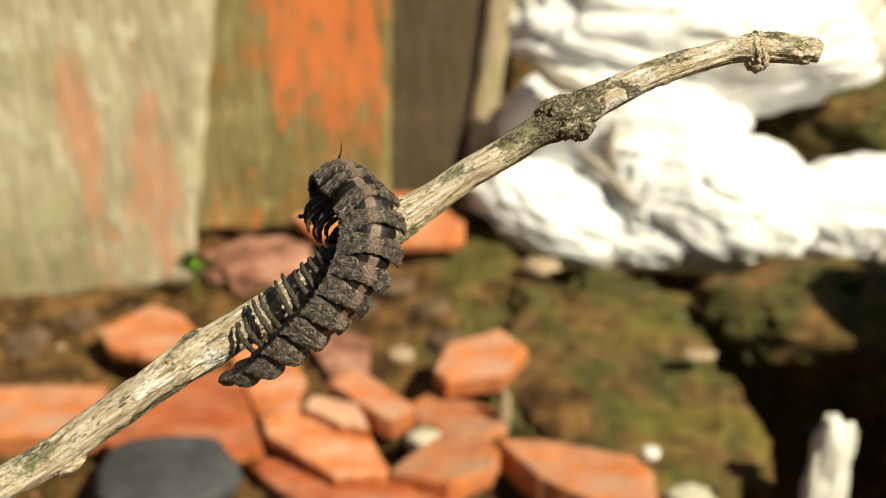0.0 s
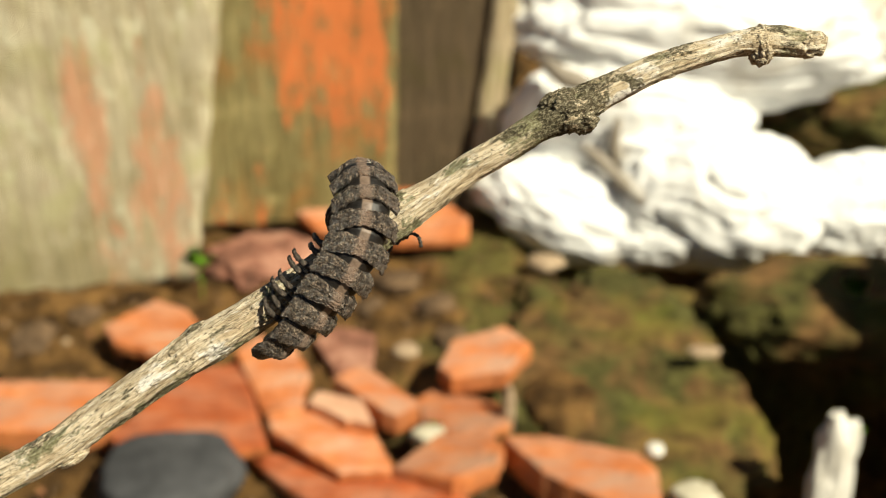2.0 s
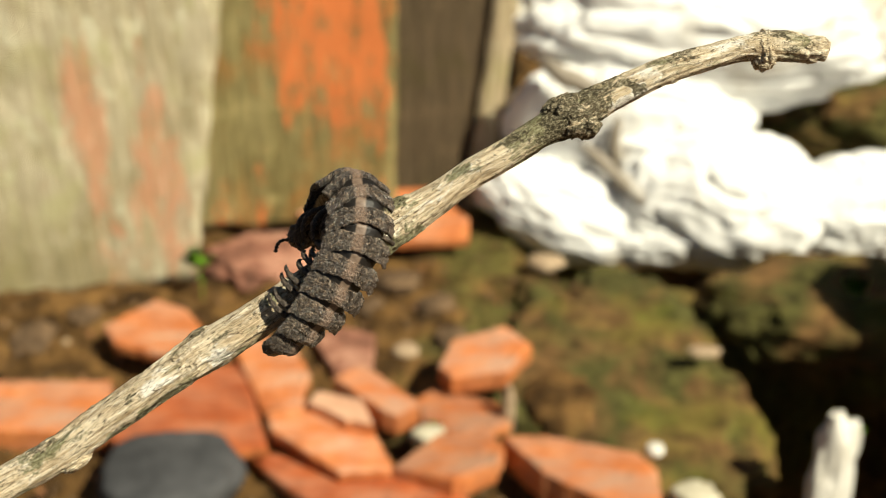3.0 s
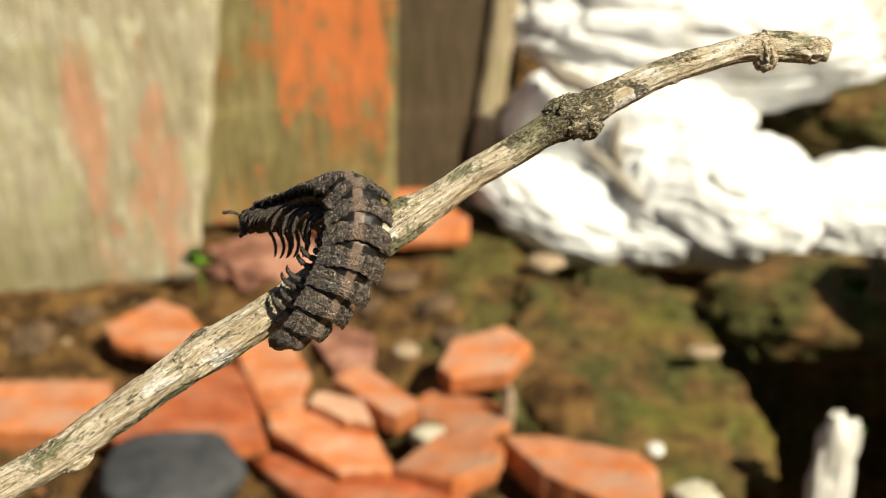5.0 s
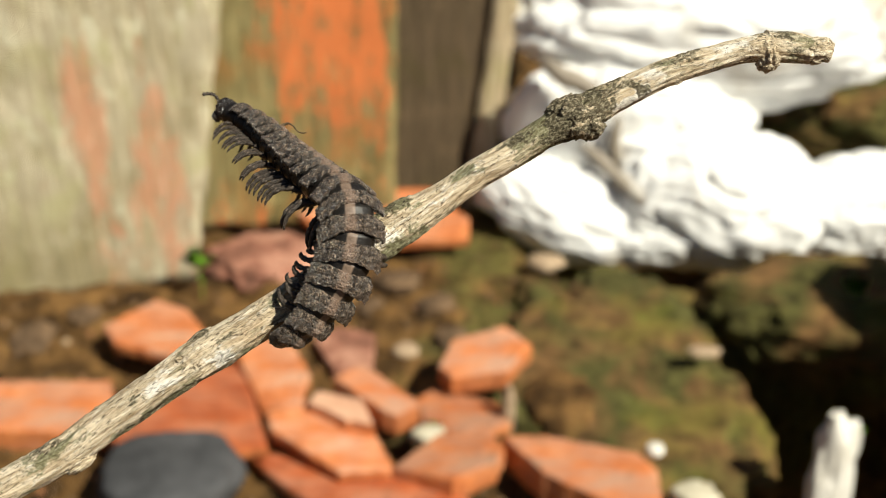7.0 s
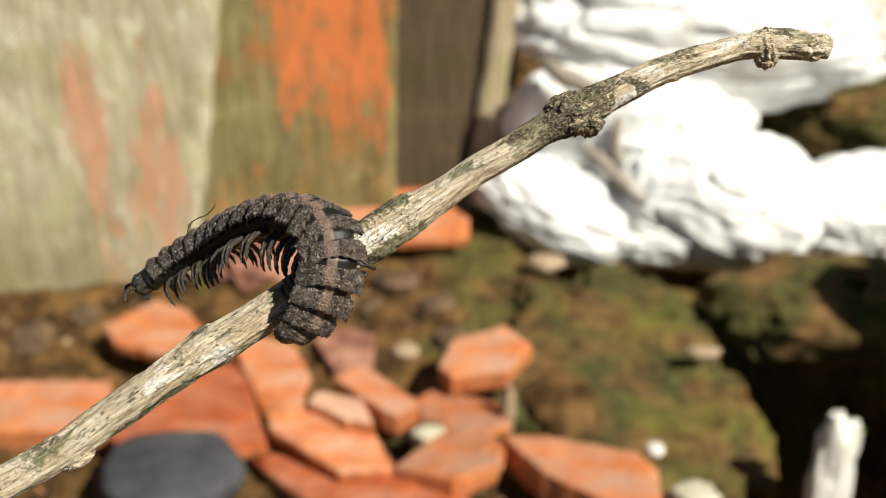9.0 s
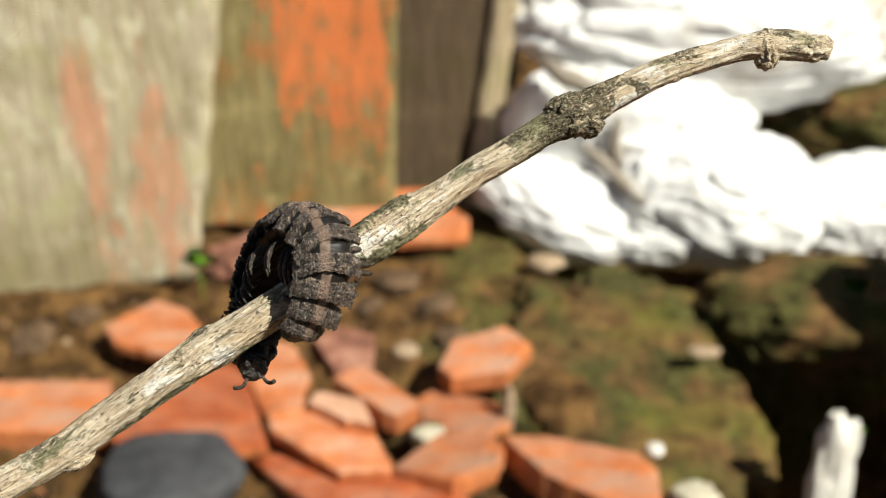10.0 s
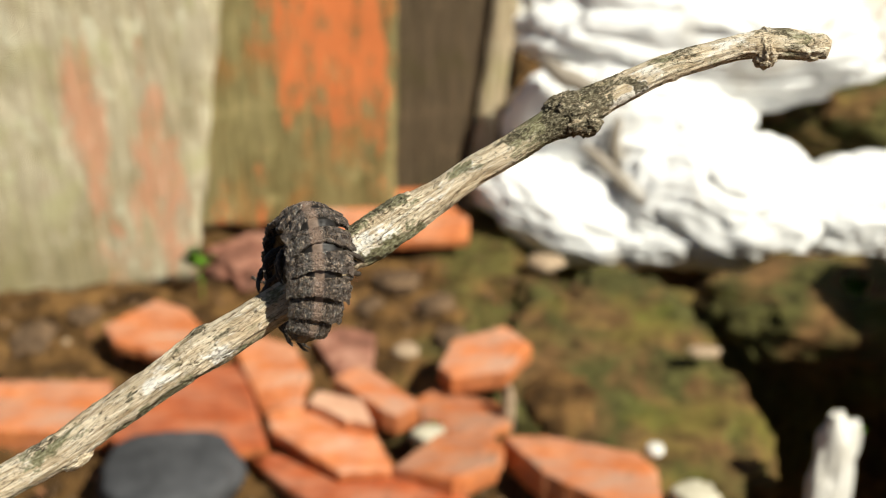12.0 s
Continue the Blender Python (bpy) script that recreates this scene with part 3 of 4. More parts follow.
# ---- weeds ----
def weed(name, foot, size, count, seed, tall, label):
    """A seedling: a thin stem from the ground with a few cupped leaves at its top."""
    rnd = random.Random(seed)
    base = new(name)
    base.location = foot
    tagged(base, label, "weed")
    part("stem", tube(bmesh.new(), [(0, 0, -0.01), (0.001, 0, tall * 0.5), (0, 0, tall)], [0.0006, 0.0005, 0.0004], 6), LEAF, base)
    for _ in range(count):
        bm = bmesh.new()
        n = 5
        left, right = [], []
        for i in range(n + 1):
            a = i / n
            wd = size * 0.32 * math.sin(math.pi * min(1, a * 0.95 + 0.05))
            left.append(bm.verts.new((-wd, a * size, 0.25 * size * math.sin(a * 2.2))))
            right.append(bm.verts.new((wd, a * size, 0.25 * size * math.sin(a * 2.2))))
        for i in range(n):
            bm.faces.new((left[i], right[i], right[i + 1], left[i + 1]))
        bmesh.ops.solidify(bm, geom=bm.faces[:], thickness=0.0006)
        part("leaf", bm, LEAF, base, m=pose(0, 0, tall, rnd.uniform(10, 60), 0, rnd.uniform(0, 360)))


weed("weed", (-0.2207, 0.945, 0), 0.021, 8, 3, 0.034, "small bright green seedling at the board's foot")
weed("weed", (0.31, 0.7244, -0.02), 0.014, 5, 5, 0.035, "small green weed beside white rubble")
weed("weed", (0.3574, 0.8927, 0.01), 0.018, 7, 7, 0.03, "green sprouts on the mossy bank")
weed("weed", (-0.0081, 0.7257, 0), 0.012, 4, 9, 0.02, "pale green seedling between tile shards")


# ---- crumbs of soil and tile ----
def build_gravel():
    rnd = random.Random(8)
    verts, faces = [], []
    bm = bmesh.new()
    bmesh.ops.create_icosphere(bm, subdivisions=1, radius=1)
    ball = [v.co.copy() for v in bm.verts]
    tris = [[v.index for v in f.verts] for f in bm.faces]
    bm.free()
    for _ in range(1500):
        x, y = rnd.uniform(-0.42, 0.22), rnd.uniform(0.62, 1.12)
        r = 0.001 + 0.0042 * rnd.random() ** 4
        z, n = ground_height(x, y), len(verts)
        turn = Euler((rnd.random() * 6, rnd.random() * 6, rnd.random() * 6)).to_matrix()
        for v in ball:
            q = turn @ Vector((v.x, v.y * rnd.uniform(0.7, 1), v.z * 0.7)) * r * rnd.uniform(0.75, 1.15)
            verts.append((x + q.x, y + q.y, z + q.z + r * 0.3))
        faces += [[n + i for i in f] for f in tris]
    me = bpy.data.meshes.new("gravel")
    me.from_pydata(verts, [], faces)
    me.materials.append(CRUMB)
    tagged(new("gravel", me), "scattered crumbs of soil, grit and broken tile", "gravel", kind="stuff")


build_gravel()


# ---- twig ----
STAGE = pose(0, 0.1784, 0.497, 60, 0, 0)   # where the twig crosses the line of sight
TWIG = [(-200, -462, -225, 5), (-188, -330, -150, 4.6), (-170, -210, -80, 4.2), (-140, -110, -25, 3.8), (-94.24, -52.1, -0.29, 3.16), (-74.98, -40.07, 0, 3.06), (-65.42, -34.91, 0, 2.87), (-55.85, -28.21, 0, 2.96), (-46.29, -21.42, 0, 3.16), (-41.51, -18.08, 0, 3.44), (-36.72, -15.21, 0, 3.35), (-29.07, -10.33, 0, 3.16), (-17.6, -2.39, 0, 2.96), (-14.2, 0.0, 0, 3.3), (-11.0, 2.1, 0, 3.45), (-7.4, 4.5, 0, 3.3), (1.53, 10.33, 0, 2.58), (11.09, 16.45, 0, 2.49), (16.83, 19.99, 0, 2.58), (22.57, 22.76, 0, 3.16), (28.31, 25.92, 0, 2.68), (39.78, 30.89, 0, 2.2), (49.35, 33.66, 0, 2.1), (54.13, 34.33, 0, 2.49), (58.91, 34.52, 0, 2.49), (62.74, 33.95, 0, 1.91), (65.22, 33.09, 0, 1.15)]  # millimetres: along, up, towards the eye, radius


# what grows on the bark, with underside shade put in as crust and algae: from and to along the twig in millimetres,
# from and to round it in degrees (0 above, 90 towards the eye), crust, algae, bare wood, rise in millimetres
GROWTH = [(-15.5, -4.2, -60, 52, 0.50, 1.0, 0, 0.45), (-15, -5.0, 118, 195, 0.30, 0.8, 0, 0.2), (-15, -8.5, 80, 125, 0, 0, 0.9, 0), (-3.5, 6, 60, 110, 0, 0, 0.55, 0),
          (1, 6, 30, 70, 0.1, 0.75, 0, 0.1), (9, 13.5, 25, 70, 0.75, 0.4, 0, 0.1), (11, 22, -40, 200, 0.38, 0.6, 0, 0), (17.5, 27, -40, 200, 0.68, 0.3, 0, 0.1),
          (25, 31.5, 0, 90, 0.58, 0.2, 0, 0.08), (26.5, 33.5, 100, 160, 0.1, 0, 0.9, 0), (31.2, 33.2, 70, 150, 0.9, 0.5, 0, 0), (33, 37, 60, 150, 0, 0, 0.7, 0),
          (35.5, 44, 0, 80, 0.50, 0.35, 0, 0.05), (35.5, 43, 80, 190, 0.22, 0.2, 0, 0), (44, 53, 30, 110, 0, 0, 0.55, 0), (53, 58, -40, 60, 0.65, 0.1, 0, 0.1),
          (57, 66, 0, 200, 0.35, 0.2, 0, 0), (-44, -39, -30, 30, 0.4, 0.1, 0, 0.1), (-38.5, -34, 50, 100, 0.5, 0, 0, 0), (-40.5, -36, 105, 160, 0, 0, 0.85, 0.1),
          (-40, -35.5, 165, 200, 0.6, 0, 0, 0.1), (-69, -63.5, -20, 40, 0.55, 0.3, 0, 0.1), (-70, -59, 35, 100, 0.0, 0.55, 0, 0), (-64, -59, 140, 190, 0.15, 0.4, 0, 0.1),
          # the long strips up to 200 degrees paint the lower edge's shade over its green
          (-53, -50, 60, 110, 0.45, 0.1, 0, 0), (-58, -18, 138, 200, 0.22, 0.4, 0, 0), (-62, -50, -30, 22, 0.3, 0.1, 0, 0.2), (-31, -20, 40, 80, 0.12, 0.35, 0, 0), (-50, -44, 60, 120, 0, 0.1, 0.6, 0), (-60, -45, 150, 200, 0.25, 0.3, 0, 0), (-33, -26, 0, 40, 0.2, 0.3, 0, 0), (-90, -70, 130, 200, 0.1, 0.5, 0, 0)]


def growth_at(x, w):
    """Crust, algae, bare wood and rise of the bark at x millimetres along and w degrees round the twig, with ragged edges."""
    sums = [0.0] * 4
    bend = noise.noise_vector(Vector((x * 0.55, w * 0.03, 2.0))) + 0.7 * noise.noise_vector(Vector((x * 1.7, w * 0.09, 5.0)))
    x, w = x + 1.6 * bend.x, w + 26 * bend.y
    for x0, x1, w0, w1, *gain in GROWTH:
        f = min(1.0, max(0.0, min(x - x0, x1 - x) / 1.6 + 0.5)) * min(1.0, max(0.0, min(w - w0, w1 - w) / 24 + 0.5))
        for k in range(4):
            sums[k] += f * gain[k]
    return sums


def build_twig():
    base = new("twig")
    pts = smooth_path([[c / 1000 for c in p] for p in TWIG], 2400)
    bm = bmesh.new()
    grain = bm.verts.layers.float_vector.new("grain")
    growth = bm.verts.layers.float_vector.new("growth")
    start = 0.30
    run = 0.1
    rings = []
    sides = 72
    for i, q in enumerate(pts):
        p, r = Vector(q[:3]), q[3]
        t = Vector(pts[min(i + 1, len(pts) - 1)][:3] - pts[max(i - 1, 0)][:3]).normalized()
        a = Vector((0, 0, 1)).cross(t).normalized()
        b = t.cross(a)
        p += 0.0004 * (a * noise.noise(p * 90) + b * noise.noise(p * 90 + Vector((9, 0, 0))))
        ring = []
        for j in range(sides):
            w = 2 * math.pi * j / sides
            d = a * math.cos(w) + b * math.sin(w)
            c, e = math.cos(w), math.sin(w)
            u = i * 0.375
            k = 1 + 0.07 * noise.noise(Vector((u * 0.021, c * 2.2, e * 2.2)))
            k += 0.05 * noise.fractal(Vector((u * 0.03, c * 4, e * 4)), 0.7, 2.1, 6)
            groove = noise.noise(Vector((u * 0.010, c * 6, e * 6 + 5)))
            k -= 0.11 * max(0, 1 - abs(groove) * 12)
            scale = noise.noise(Vector((u * 0.035, c * 4.5, e * 4.5 + 20))) + 0.35 * noise.noise(Vector((u * 0.25, c * 10, e * 10)))
            k += 0.040 if scale > 0.22 else (-0.040 if scale < -0.36 else 0.0)
            turn = math.degrees(w) if w < 1.5 * math.pi else math.degrees(w) - 360
            crust, algae, bare, rise = growth_at(p.x * 1000, turn) if turn < 200 and p.x > -0.1 else (0, 0, 0, 0)
            k += rise / 1000 / r + 0.05 * crust * noise.fractal(Vector((u * 0.12, c * 9, e * 9)), 0.7, 2.1, 4)
            v = bm.verts.new(p + d * r * k)
            v[grain] = (run, r * math.cos(w), r * math.sin(w))
            v[growth] = (crust, algae, bare)
            ring.append(v)
        rings.append(ring)
        run = start + p.x / 0.83
    for a, b in zip(rings, rings[1:]):
        for j in range(sides):
            bm.faces.new((a[j], b[j], b[(j + 1) % sides], a[(j + 1) % sides]))
    bm.faces.new(rings[0])
    bm.faces.new(rings[-1][::-1])
    bmesh.ops.recalc_face_normals(bm, faces=bm.faces[:])
    part("stem", bm, BARK, base)
    # swollen nodes and torn bark
    for name, at, r, seed in (("knot", (22.0919, 22.7614, 0), (3.9, 3.5, 3.5), 1), ("knot", (24.4828, 20.9443, 0), (2.2, 2.0, 2.6), 2),
                              ("knot", (19.2228, 24.0046, 0), (2.4, 1.5, 2.4), 19),
                              ("knot", (54.7038, 33.9508, 0), (1.7, 3.1, 2.6), 3), ("knot", (54.3213, 32.0381, 0), (1.6, 1.6, 1.8), 4),
                              ("knot", (-41.1235, -14.6323, 0), (2.6, 1.1, 1.9), 5), ("knot", (-66.1801, -33.1857, 0), (2.8, 1.2, 2.1), 6),
                              ("bark_flake", (-61.7809, -35.8635, 0), (2.6, 1.2, 2.0), 7), ("bark_flake", (-38.1588, -18.2665, 0), (1.5, 0.9, 1.8), 8),
                              ("knot", (62.546, 33.9508, 0), (2.9, 2.0, 2.1), 9), ("bark_flake", (-6.1207, 8.1291, 0), (2.2, 0.7, 1.6), 10),
                              ("bark_flake", (-55.3733, -29.7428, 0), (1.5, 0.8, 1.5), 11), ("bark_flake", (-49.922, -22.0919, 0), (1.8, 0.7, 1.5), 12),
                              ("bark_flake", (-46.2878, -23.8134, 0), (1.3, 0.8, 1.5), 13), ("bark_flake", (-32.8988, -10.2331, 0), (1.7, 0.7, 1.5), 14),
                              ("bark_flake", (7.2683, 16.1625, 0), (1.8, 0.7, 1.4), 15), ("bark_flake", (13.9629, 16.1625, 0), (1.4, 0.6, 1.4), 16),
                              ("bark_flake", (32.1337, 29.0734, 0), (1.6, 0.6, 1.3), 17), ("bark_flake", (38.8282, 28.7864, 0), (1.4, 0.6, 1.2), 18)):
        bm = lump([c / 1000 for c in r], seed, 5, 0.22, 2.6, 0.09)
        grain = bm.verts.layers.float_vector.new("grain")
        for v in bm.verts:
            v[grain] = (start + at[0] / 830 + v.co.x, v.co.y, v.co.z)
        part(name, bm, KNOT if name == "knot" and at[0] < 50 else BARK, base, m=pose(*[c / 1000 for c in at], 0, 0, 33 if at[0] < 20 else 12))
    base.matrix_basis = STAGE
    tagged(base, "dead twig with pale cracked bark, dark lichen and knots", "twig")
    return base


twig = build_twig()


# ---- millipede ----
COUNT = 20          # tail, eighteen rings, head
STEPS = [3.0] + [3.9] + [4.2] * 8 + [4.0, 3.8, 3.6, 3.5, 3.4, 3.3, 3.2, 3.1, 2.9]   # millimetres from ring to ring


def tergite_bm(w=0.0056, l=0.0042, seed=0):
    """The arched back plate with side lobes, covered with tubercles; x across, y towards the head, z up."""
    bm = bmesh.new()
    nx, ny = 156, 54
    tip = bm.verts.layers.float.new("tubercle")
    top, low = [], []
    for j in range(ny + 1):
        b = j / ny
        ra, rb = [], []
        for i in range(nx + 1):
            a = 2 * i / nx - 1
            lobe = abs(a) ** 3
            sign = 1 if a > 0 else -1
            y = (b - 0.5) * l * (1 - 0.20 * lobe) - 0.0005 * lobe + 0.0007 * (1 - b) ** 2 * max(0.0, 1 - (a / 0.62) ** 2)
            y -= 0.0007 * (1 - b) ** 2 * abs(a) ** 9 - 0.00009 * math.sin(abs(a) * 23 + seed) * (1 - b) ** 3
            y -= 0.00045 * b ** 3 * max(0.0, 1 - (a / 0.6) ** 2)                              # hollowed front margin
            x = a * w * (1 - 0.15 * max(0.0, 2 * b - 1) ** 3 - 0.05 * max(0.0, 1 - 2 * b) ** 4)
            x += sign * abs(a) ** 6 * 0.00010 * (math.sin(b * 23 + seed * 2) + 0.5 * math.sin(b * 51 + seed))
            z = 0.0034 - 0.0033 * abs(a) ** 2.1 + 0.0004 * max(0, abs(a) - 0.75) * 3
            z += 0.0006 * (0.5 - b) + 0.00062 * math.sin(math.pi * b) * (1 - 0.5 * lobe) - 0.0002 - 0.0003 * max(0, b - 0.85) * 6
            z -= 0.00030 * max(0.0, 1 - abs(abs(a) - 0.70) / 0.13) * math.sin(math.pi * b)   # furrow inside each lobe
            z -= 0.00018 * max(0.0, 1 - abs(b - 0.50) / 0.10) * (1 - lobe)                   # faint cross furrow
            rb.append(bm.verts.new((x * (1 - 0.06 * lobe), y * 0.96, z - 0.0016 + 0.0008 * lobe)))
            p, worn = Vector((x, y, seed * 0.013)), 0.0
            smooth = min(1.0, 9 * b + 0.15, 9 * (1 - b) + 0.15, 12 * (1 - abs(a)) + 0.15)     # the margins are even
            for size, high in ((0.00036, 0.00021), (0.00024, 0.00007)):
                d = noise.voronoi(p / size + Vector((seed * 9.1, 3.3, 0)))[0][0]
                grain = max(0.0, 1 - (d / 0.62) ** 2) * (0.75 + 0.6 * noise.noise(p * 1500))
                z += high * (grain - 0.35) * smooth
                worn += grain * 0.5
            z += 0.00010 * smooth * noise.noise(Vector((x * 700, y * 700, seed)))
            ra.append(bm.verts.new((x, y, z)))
            # tubercle height, read by the material for painted pit shade and tip glints
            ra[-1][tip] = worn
        top.append(ra)
        low.append(rb)
    for j in range(ny):
        for i in range(nx):
            bm.faces.new((top[j][i], top[j][i + 1], top[j + 1][i + 1], top[j + 1][i]))
            bm.faces.new((low[j][i], low[j + 1][i], low[j + 1][i + 1], low[j][i + 1]))
    for j in range(ny):
        bm.faces.new((top[j][0], top[j + 1][0], low[j + 1][0], low[j][0]))
        bm.faces.new((top[j][nx], low[j][nx], low[j + 1][nx], top[j + 1][nx]))
    for i in range(nx):
        bm.faces.new((top[0][i], low[0][i], low[0][i + 1], top[0][i + 1]))
        bm.faces.new((top[ny][i], top[ny][i + 1], low[ny][i + 1], low[ny][i]))
    return bm


def ring_bm():
    """The smooth body ring: a barrel, narrower in front where it slides under the plate ahead."""
    bm = bmesh.new()
    sides = 32
    loops = []
    for y, k in ((-0.0020, 0.78), (-0.0018, 0.9), (-0.0009, 0.96), (0.0006, 0.93), (0.0013, 0.92), (0.0022, 0.95), (0.0028, 0.92), (0.0031, 0.78)):
        loops.append([bm.verts.new((0.0042 * k * math.cos(w), y, 0.0033 * k * math.sin(w) - 0.0003))
                      for w in (2 * math.pi * j / sides for j in range(sides))])
    for a, b in zip(loops, loops[1:]):
        for j in range(sides):
            bm.faces.new((a[j], b[j], b[(j + 1) % sides], a[(j + 1) % sides]))
    bm.faces.new(loops[0])
    bm.faces.new(loops[-1][::-1])
    bmesh.ops.recalc_face_normals(bm, faces=bm.faces[:])
    return bm


def leg_bm(side, reach=1.22):
    """A jointed leg from its hip, bending out and then down to a claw."""
    bm = bmesh.new()
    raw = [(0, 0, 0), (0.0009, 0, -0.0003), (0.0021, 0.0002, -0.0004), (0.0034, 0.0003, -0.0011), (0.0042, 0.0004, -0.0022),
           (0.0045, 0.0005, -0.0034), (0.0044, 0.0006, -0.0042)]
    rad = (0.00045, 0.00054, 0.00056, 0.00052, 0.00044, 0.00032, 0.00007)
    pts = smooth_path([(side * x * reach, y, z * reach, r) for (x, y, z), r in zip(raw, rad)], 25)
    joints = [0, 4, 8, 12, 16, 20, 24]
    radii = [max(0.00004, q[3] * (0.74 if i in joints and 0 < i < 24 else 1.0)) for i, q in enumerate(pts)]
    return tube(bm, [tuple(q[:3]) for q in pts], radii, 8, 0.25, 2500)


def antenna_bm(side):
    bm = bmesh.new()
    raw = [(0, 0, 0), (0.0008, 0.0012, 0.0006), (0.0016, 0.0022, 0.0007), (0.0025, 0.0031, 0.0003), (0.0034, 0.0039, -0.0004)]
    pts = smooth_path([(side * x * 0.68, y * 0.68, z) for x, y, z in raw], 33)
    radii = [0.00020 + 0.00015 * abs(math.sin(math.pi * i / 5.4)) + 0.00006 * i / 32 for i in range(33)]
    radii[-1] = 0.00008
    return tube(bm, [tuple(q) for q in pts], radii, 9)


def build_millipede():
    thing = new("millipede")
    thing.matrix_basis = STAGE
    tagged(thing, "dark brown flat-backed millipede with a tan back stripe, clasping a twig", "millipede")
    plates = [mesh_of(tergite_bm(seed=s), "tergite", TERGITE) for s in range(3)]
    ring = mesh_of(ring_bm(), "body_ring", RING)
    legs = {s: mesh_of(leg_bm(s), "leg", LEG) for s in (-1, 1)}
    rings, limbs = [], []
    for i in range(COUNT):
        if i == COUNT - 1:
            bm = lump((0.0023, 0.0020, 0.0021), 21, 4, 0.16, 2.4, 0.05)
            head = part("head", bm, CRUST, thing, "small blackish rounded head")
            for s in (-1, 1):
                part("antenna", antenna_bm(s), LEG, head, m=pose(s * 0.0012, 0.0015, 0.0005))
                part("mandible", lump((0.0006, 0.0007, 0.0010), 5 + s, 3, 0.2), CRUST, head, m=pose(s * 0.0006, 0.0012, -0.0019))
            rings.append(head)
            continue
        if i == 0:
            bm = lump((0.0026, 0.0024, 0.0014), 4, 4, 0.12, 2.5)
            tail = part("tail", bm, TERGITE, thing, "blunt tapering tail plate")
            rings.append(tail)
            continue
        size = min(1.0, 0.66 + 0.14 * (i - 1)) * (1 - 0.042 * max(0, i - 12))
        ob = part("body_ring", ring, RING, thing)
        ob.scale = (size, STEPS[i] / 4.2, size)
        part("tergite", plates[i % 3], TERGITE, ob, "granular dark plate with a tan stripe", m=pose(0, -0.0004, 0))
        pairs = () if i == 1 else ((-0.0009,) if i > 17 else (-0.0012, 0.0005))
        for y in pairs:
            for s in (-1, 1):
                leg = part("leg", legs[s], LEG, ob, m=pose(s * 0.0017, y, -0.0026))
                limbs.append((leg, s, y, i))
        if i == 15:
            path = [(0.0004, 0.001, 0.0031), (0.0006, -0.0004, 0.0048), (0.0004, -0.003, 0.0052), (0.0, -0.006, 0.0050), (-0.0004, -0.0088, 0.0056), (-0.0006, -0.0098, 0.0062)]
            pts = smooth_path(path, 30)
            bm = tube(bmesh.new(), [tuple(p) for p in pts], [0.0005 - 0.00036 * min(1, k / 9) for k in range(30)], 6, 0.5, 1500)
            part("dry_strand", bm, STRAW, ob, "dry brown plant strand stuck to the back")
        rings.append(ob)
    return thing, rings, limbs


millipede, rings, limbs = build_millipede()

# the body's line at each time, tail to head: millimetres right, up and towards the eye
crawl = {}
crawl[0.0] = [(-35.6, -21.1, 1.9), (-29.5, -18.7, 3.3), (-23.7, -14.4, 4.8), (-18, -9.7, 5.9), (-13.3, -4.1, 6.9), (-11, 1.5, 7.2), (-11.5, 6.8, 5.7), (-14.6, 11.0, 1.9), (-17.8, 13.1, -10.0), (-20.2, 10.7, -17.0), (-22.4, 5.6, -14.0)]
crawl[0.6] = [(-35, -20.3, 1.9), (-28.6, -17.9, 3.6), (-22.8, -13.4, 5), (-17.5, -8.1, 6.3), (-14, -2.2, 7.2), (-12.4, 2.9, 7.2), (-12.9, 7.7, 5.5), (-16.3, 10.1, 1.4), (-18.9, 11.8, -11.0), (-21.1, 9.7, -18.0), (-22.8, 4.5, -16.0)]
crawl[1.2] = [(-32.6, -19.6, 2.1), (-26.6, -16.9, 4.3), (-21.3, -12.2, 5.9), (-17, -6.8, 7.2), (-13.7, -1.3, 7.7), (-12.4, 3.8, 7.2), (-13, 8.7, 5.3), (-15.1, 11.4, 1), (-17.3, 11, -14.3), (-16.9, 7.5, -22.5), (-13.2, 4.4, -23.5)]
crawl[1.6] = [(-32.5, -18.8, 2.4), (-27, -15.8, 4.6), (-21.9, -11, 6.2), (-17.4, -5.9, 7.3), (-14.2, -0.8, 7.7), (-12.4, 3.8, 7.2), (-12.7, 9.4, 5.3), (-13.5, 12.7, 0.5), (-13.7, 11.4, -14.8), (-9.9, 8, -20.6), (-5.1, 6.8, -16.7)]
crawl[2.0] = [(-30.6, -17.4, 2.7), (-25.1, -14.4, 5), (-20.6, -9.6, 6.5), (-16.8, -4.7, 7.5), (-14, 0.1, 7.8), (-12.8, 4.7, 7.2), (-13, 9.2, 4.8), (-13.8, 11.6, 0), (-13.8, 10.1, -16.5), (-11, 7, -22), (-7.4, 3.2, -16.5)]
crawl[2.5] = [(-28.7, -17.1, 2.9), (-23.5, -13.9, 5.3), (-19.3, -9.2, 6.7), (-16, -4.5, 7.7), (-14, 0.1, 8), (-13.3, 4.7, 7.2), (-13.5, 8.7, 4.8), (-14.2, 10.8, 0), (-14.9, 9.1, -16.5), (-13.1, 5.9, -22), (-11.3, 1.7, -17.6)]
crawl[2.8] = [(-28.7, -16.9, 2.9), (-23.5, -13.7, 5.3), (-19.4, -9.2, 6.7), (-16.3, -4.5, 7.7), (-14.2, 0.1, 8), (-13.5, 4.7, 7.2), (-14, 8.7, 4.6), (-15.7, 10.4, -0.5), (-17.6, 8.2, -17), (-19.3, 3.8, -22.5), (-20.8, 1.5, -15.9)]
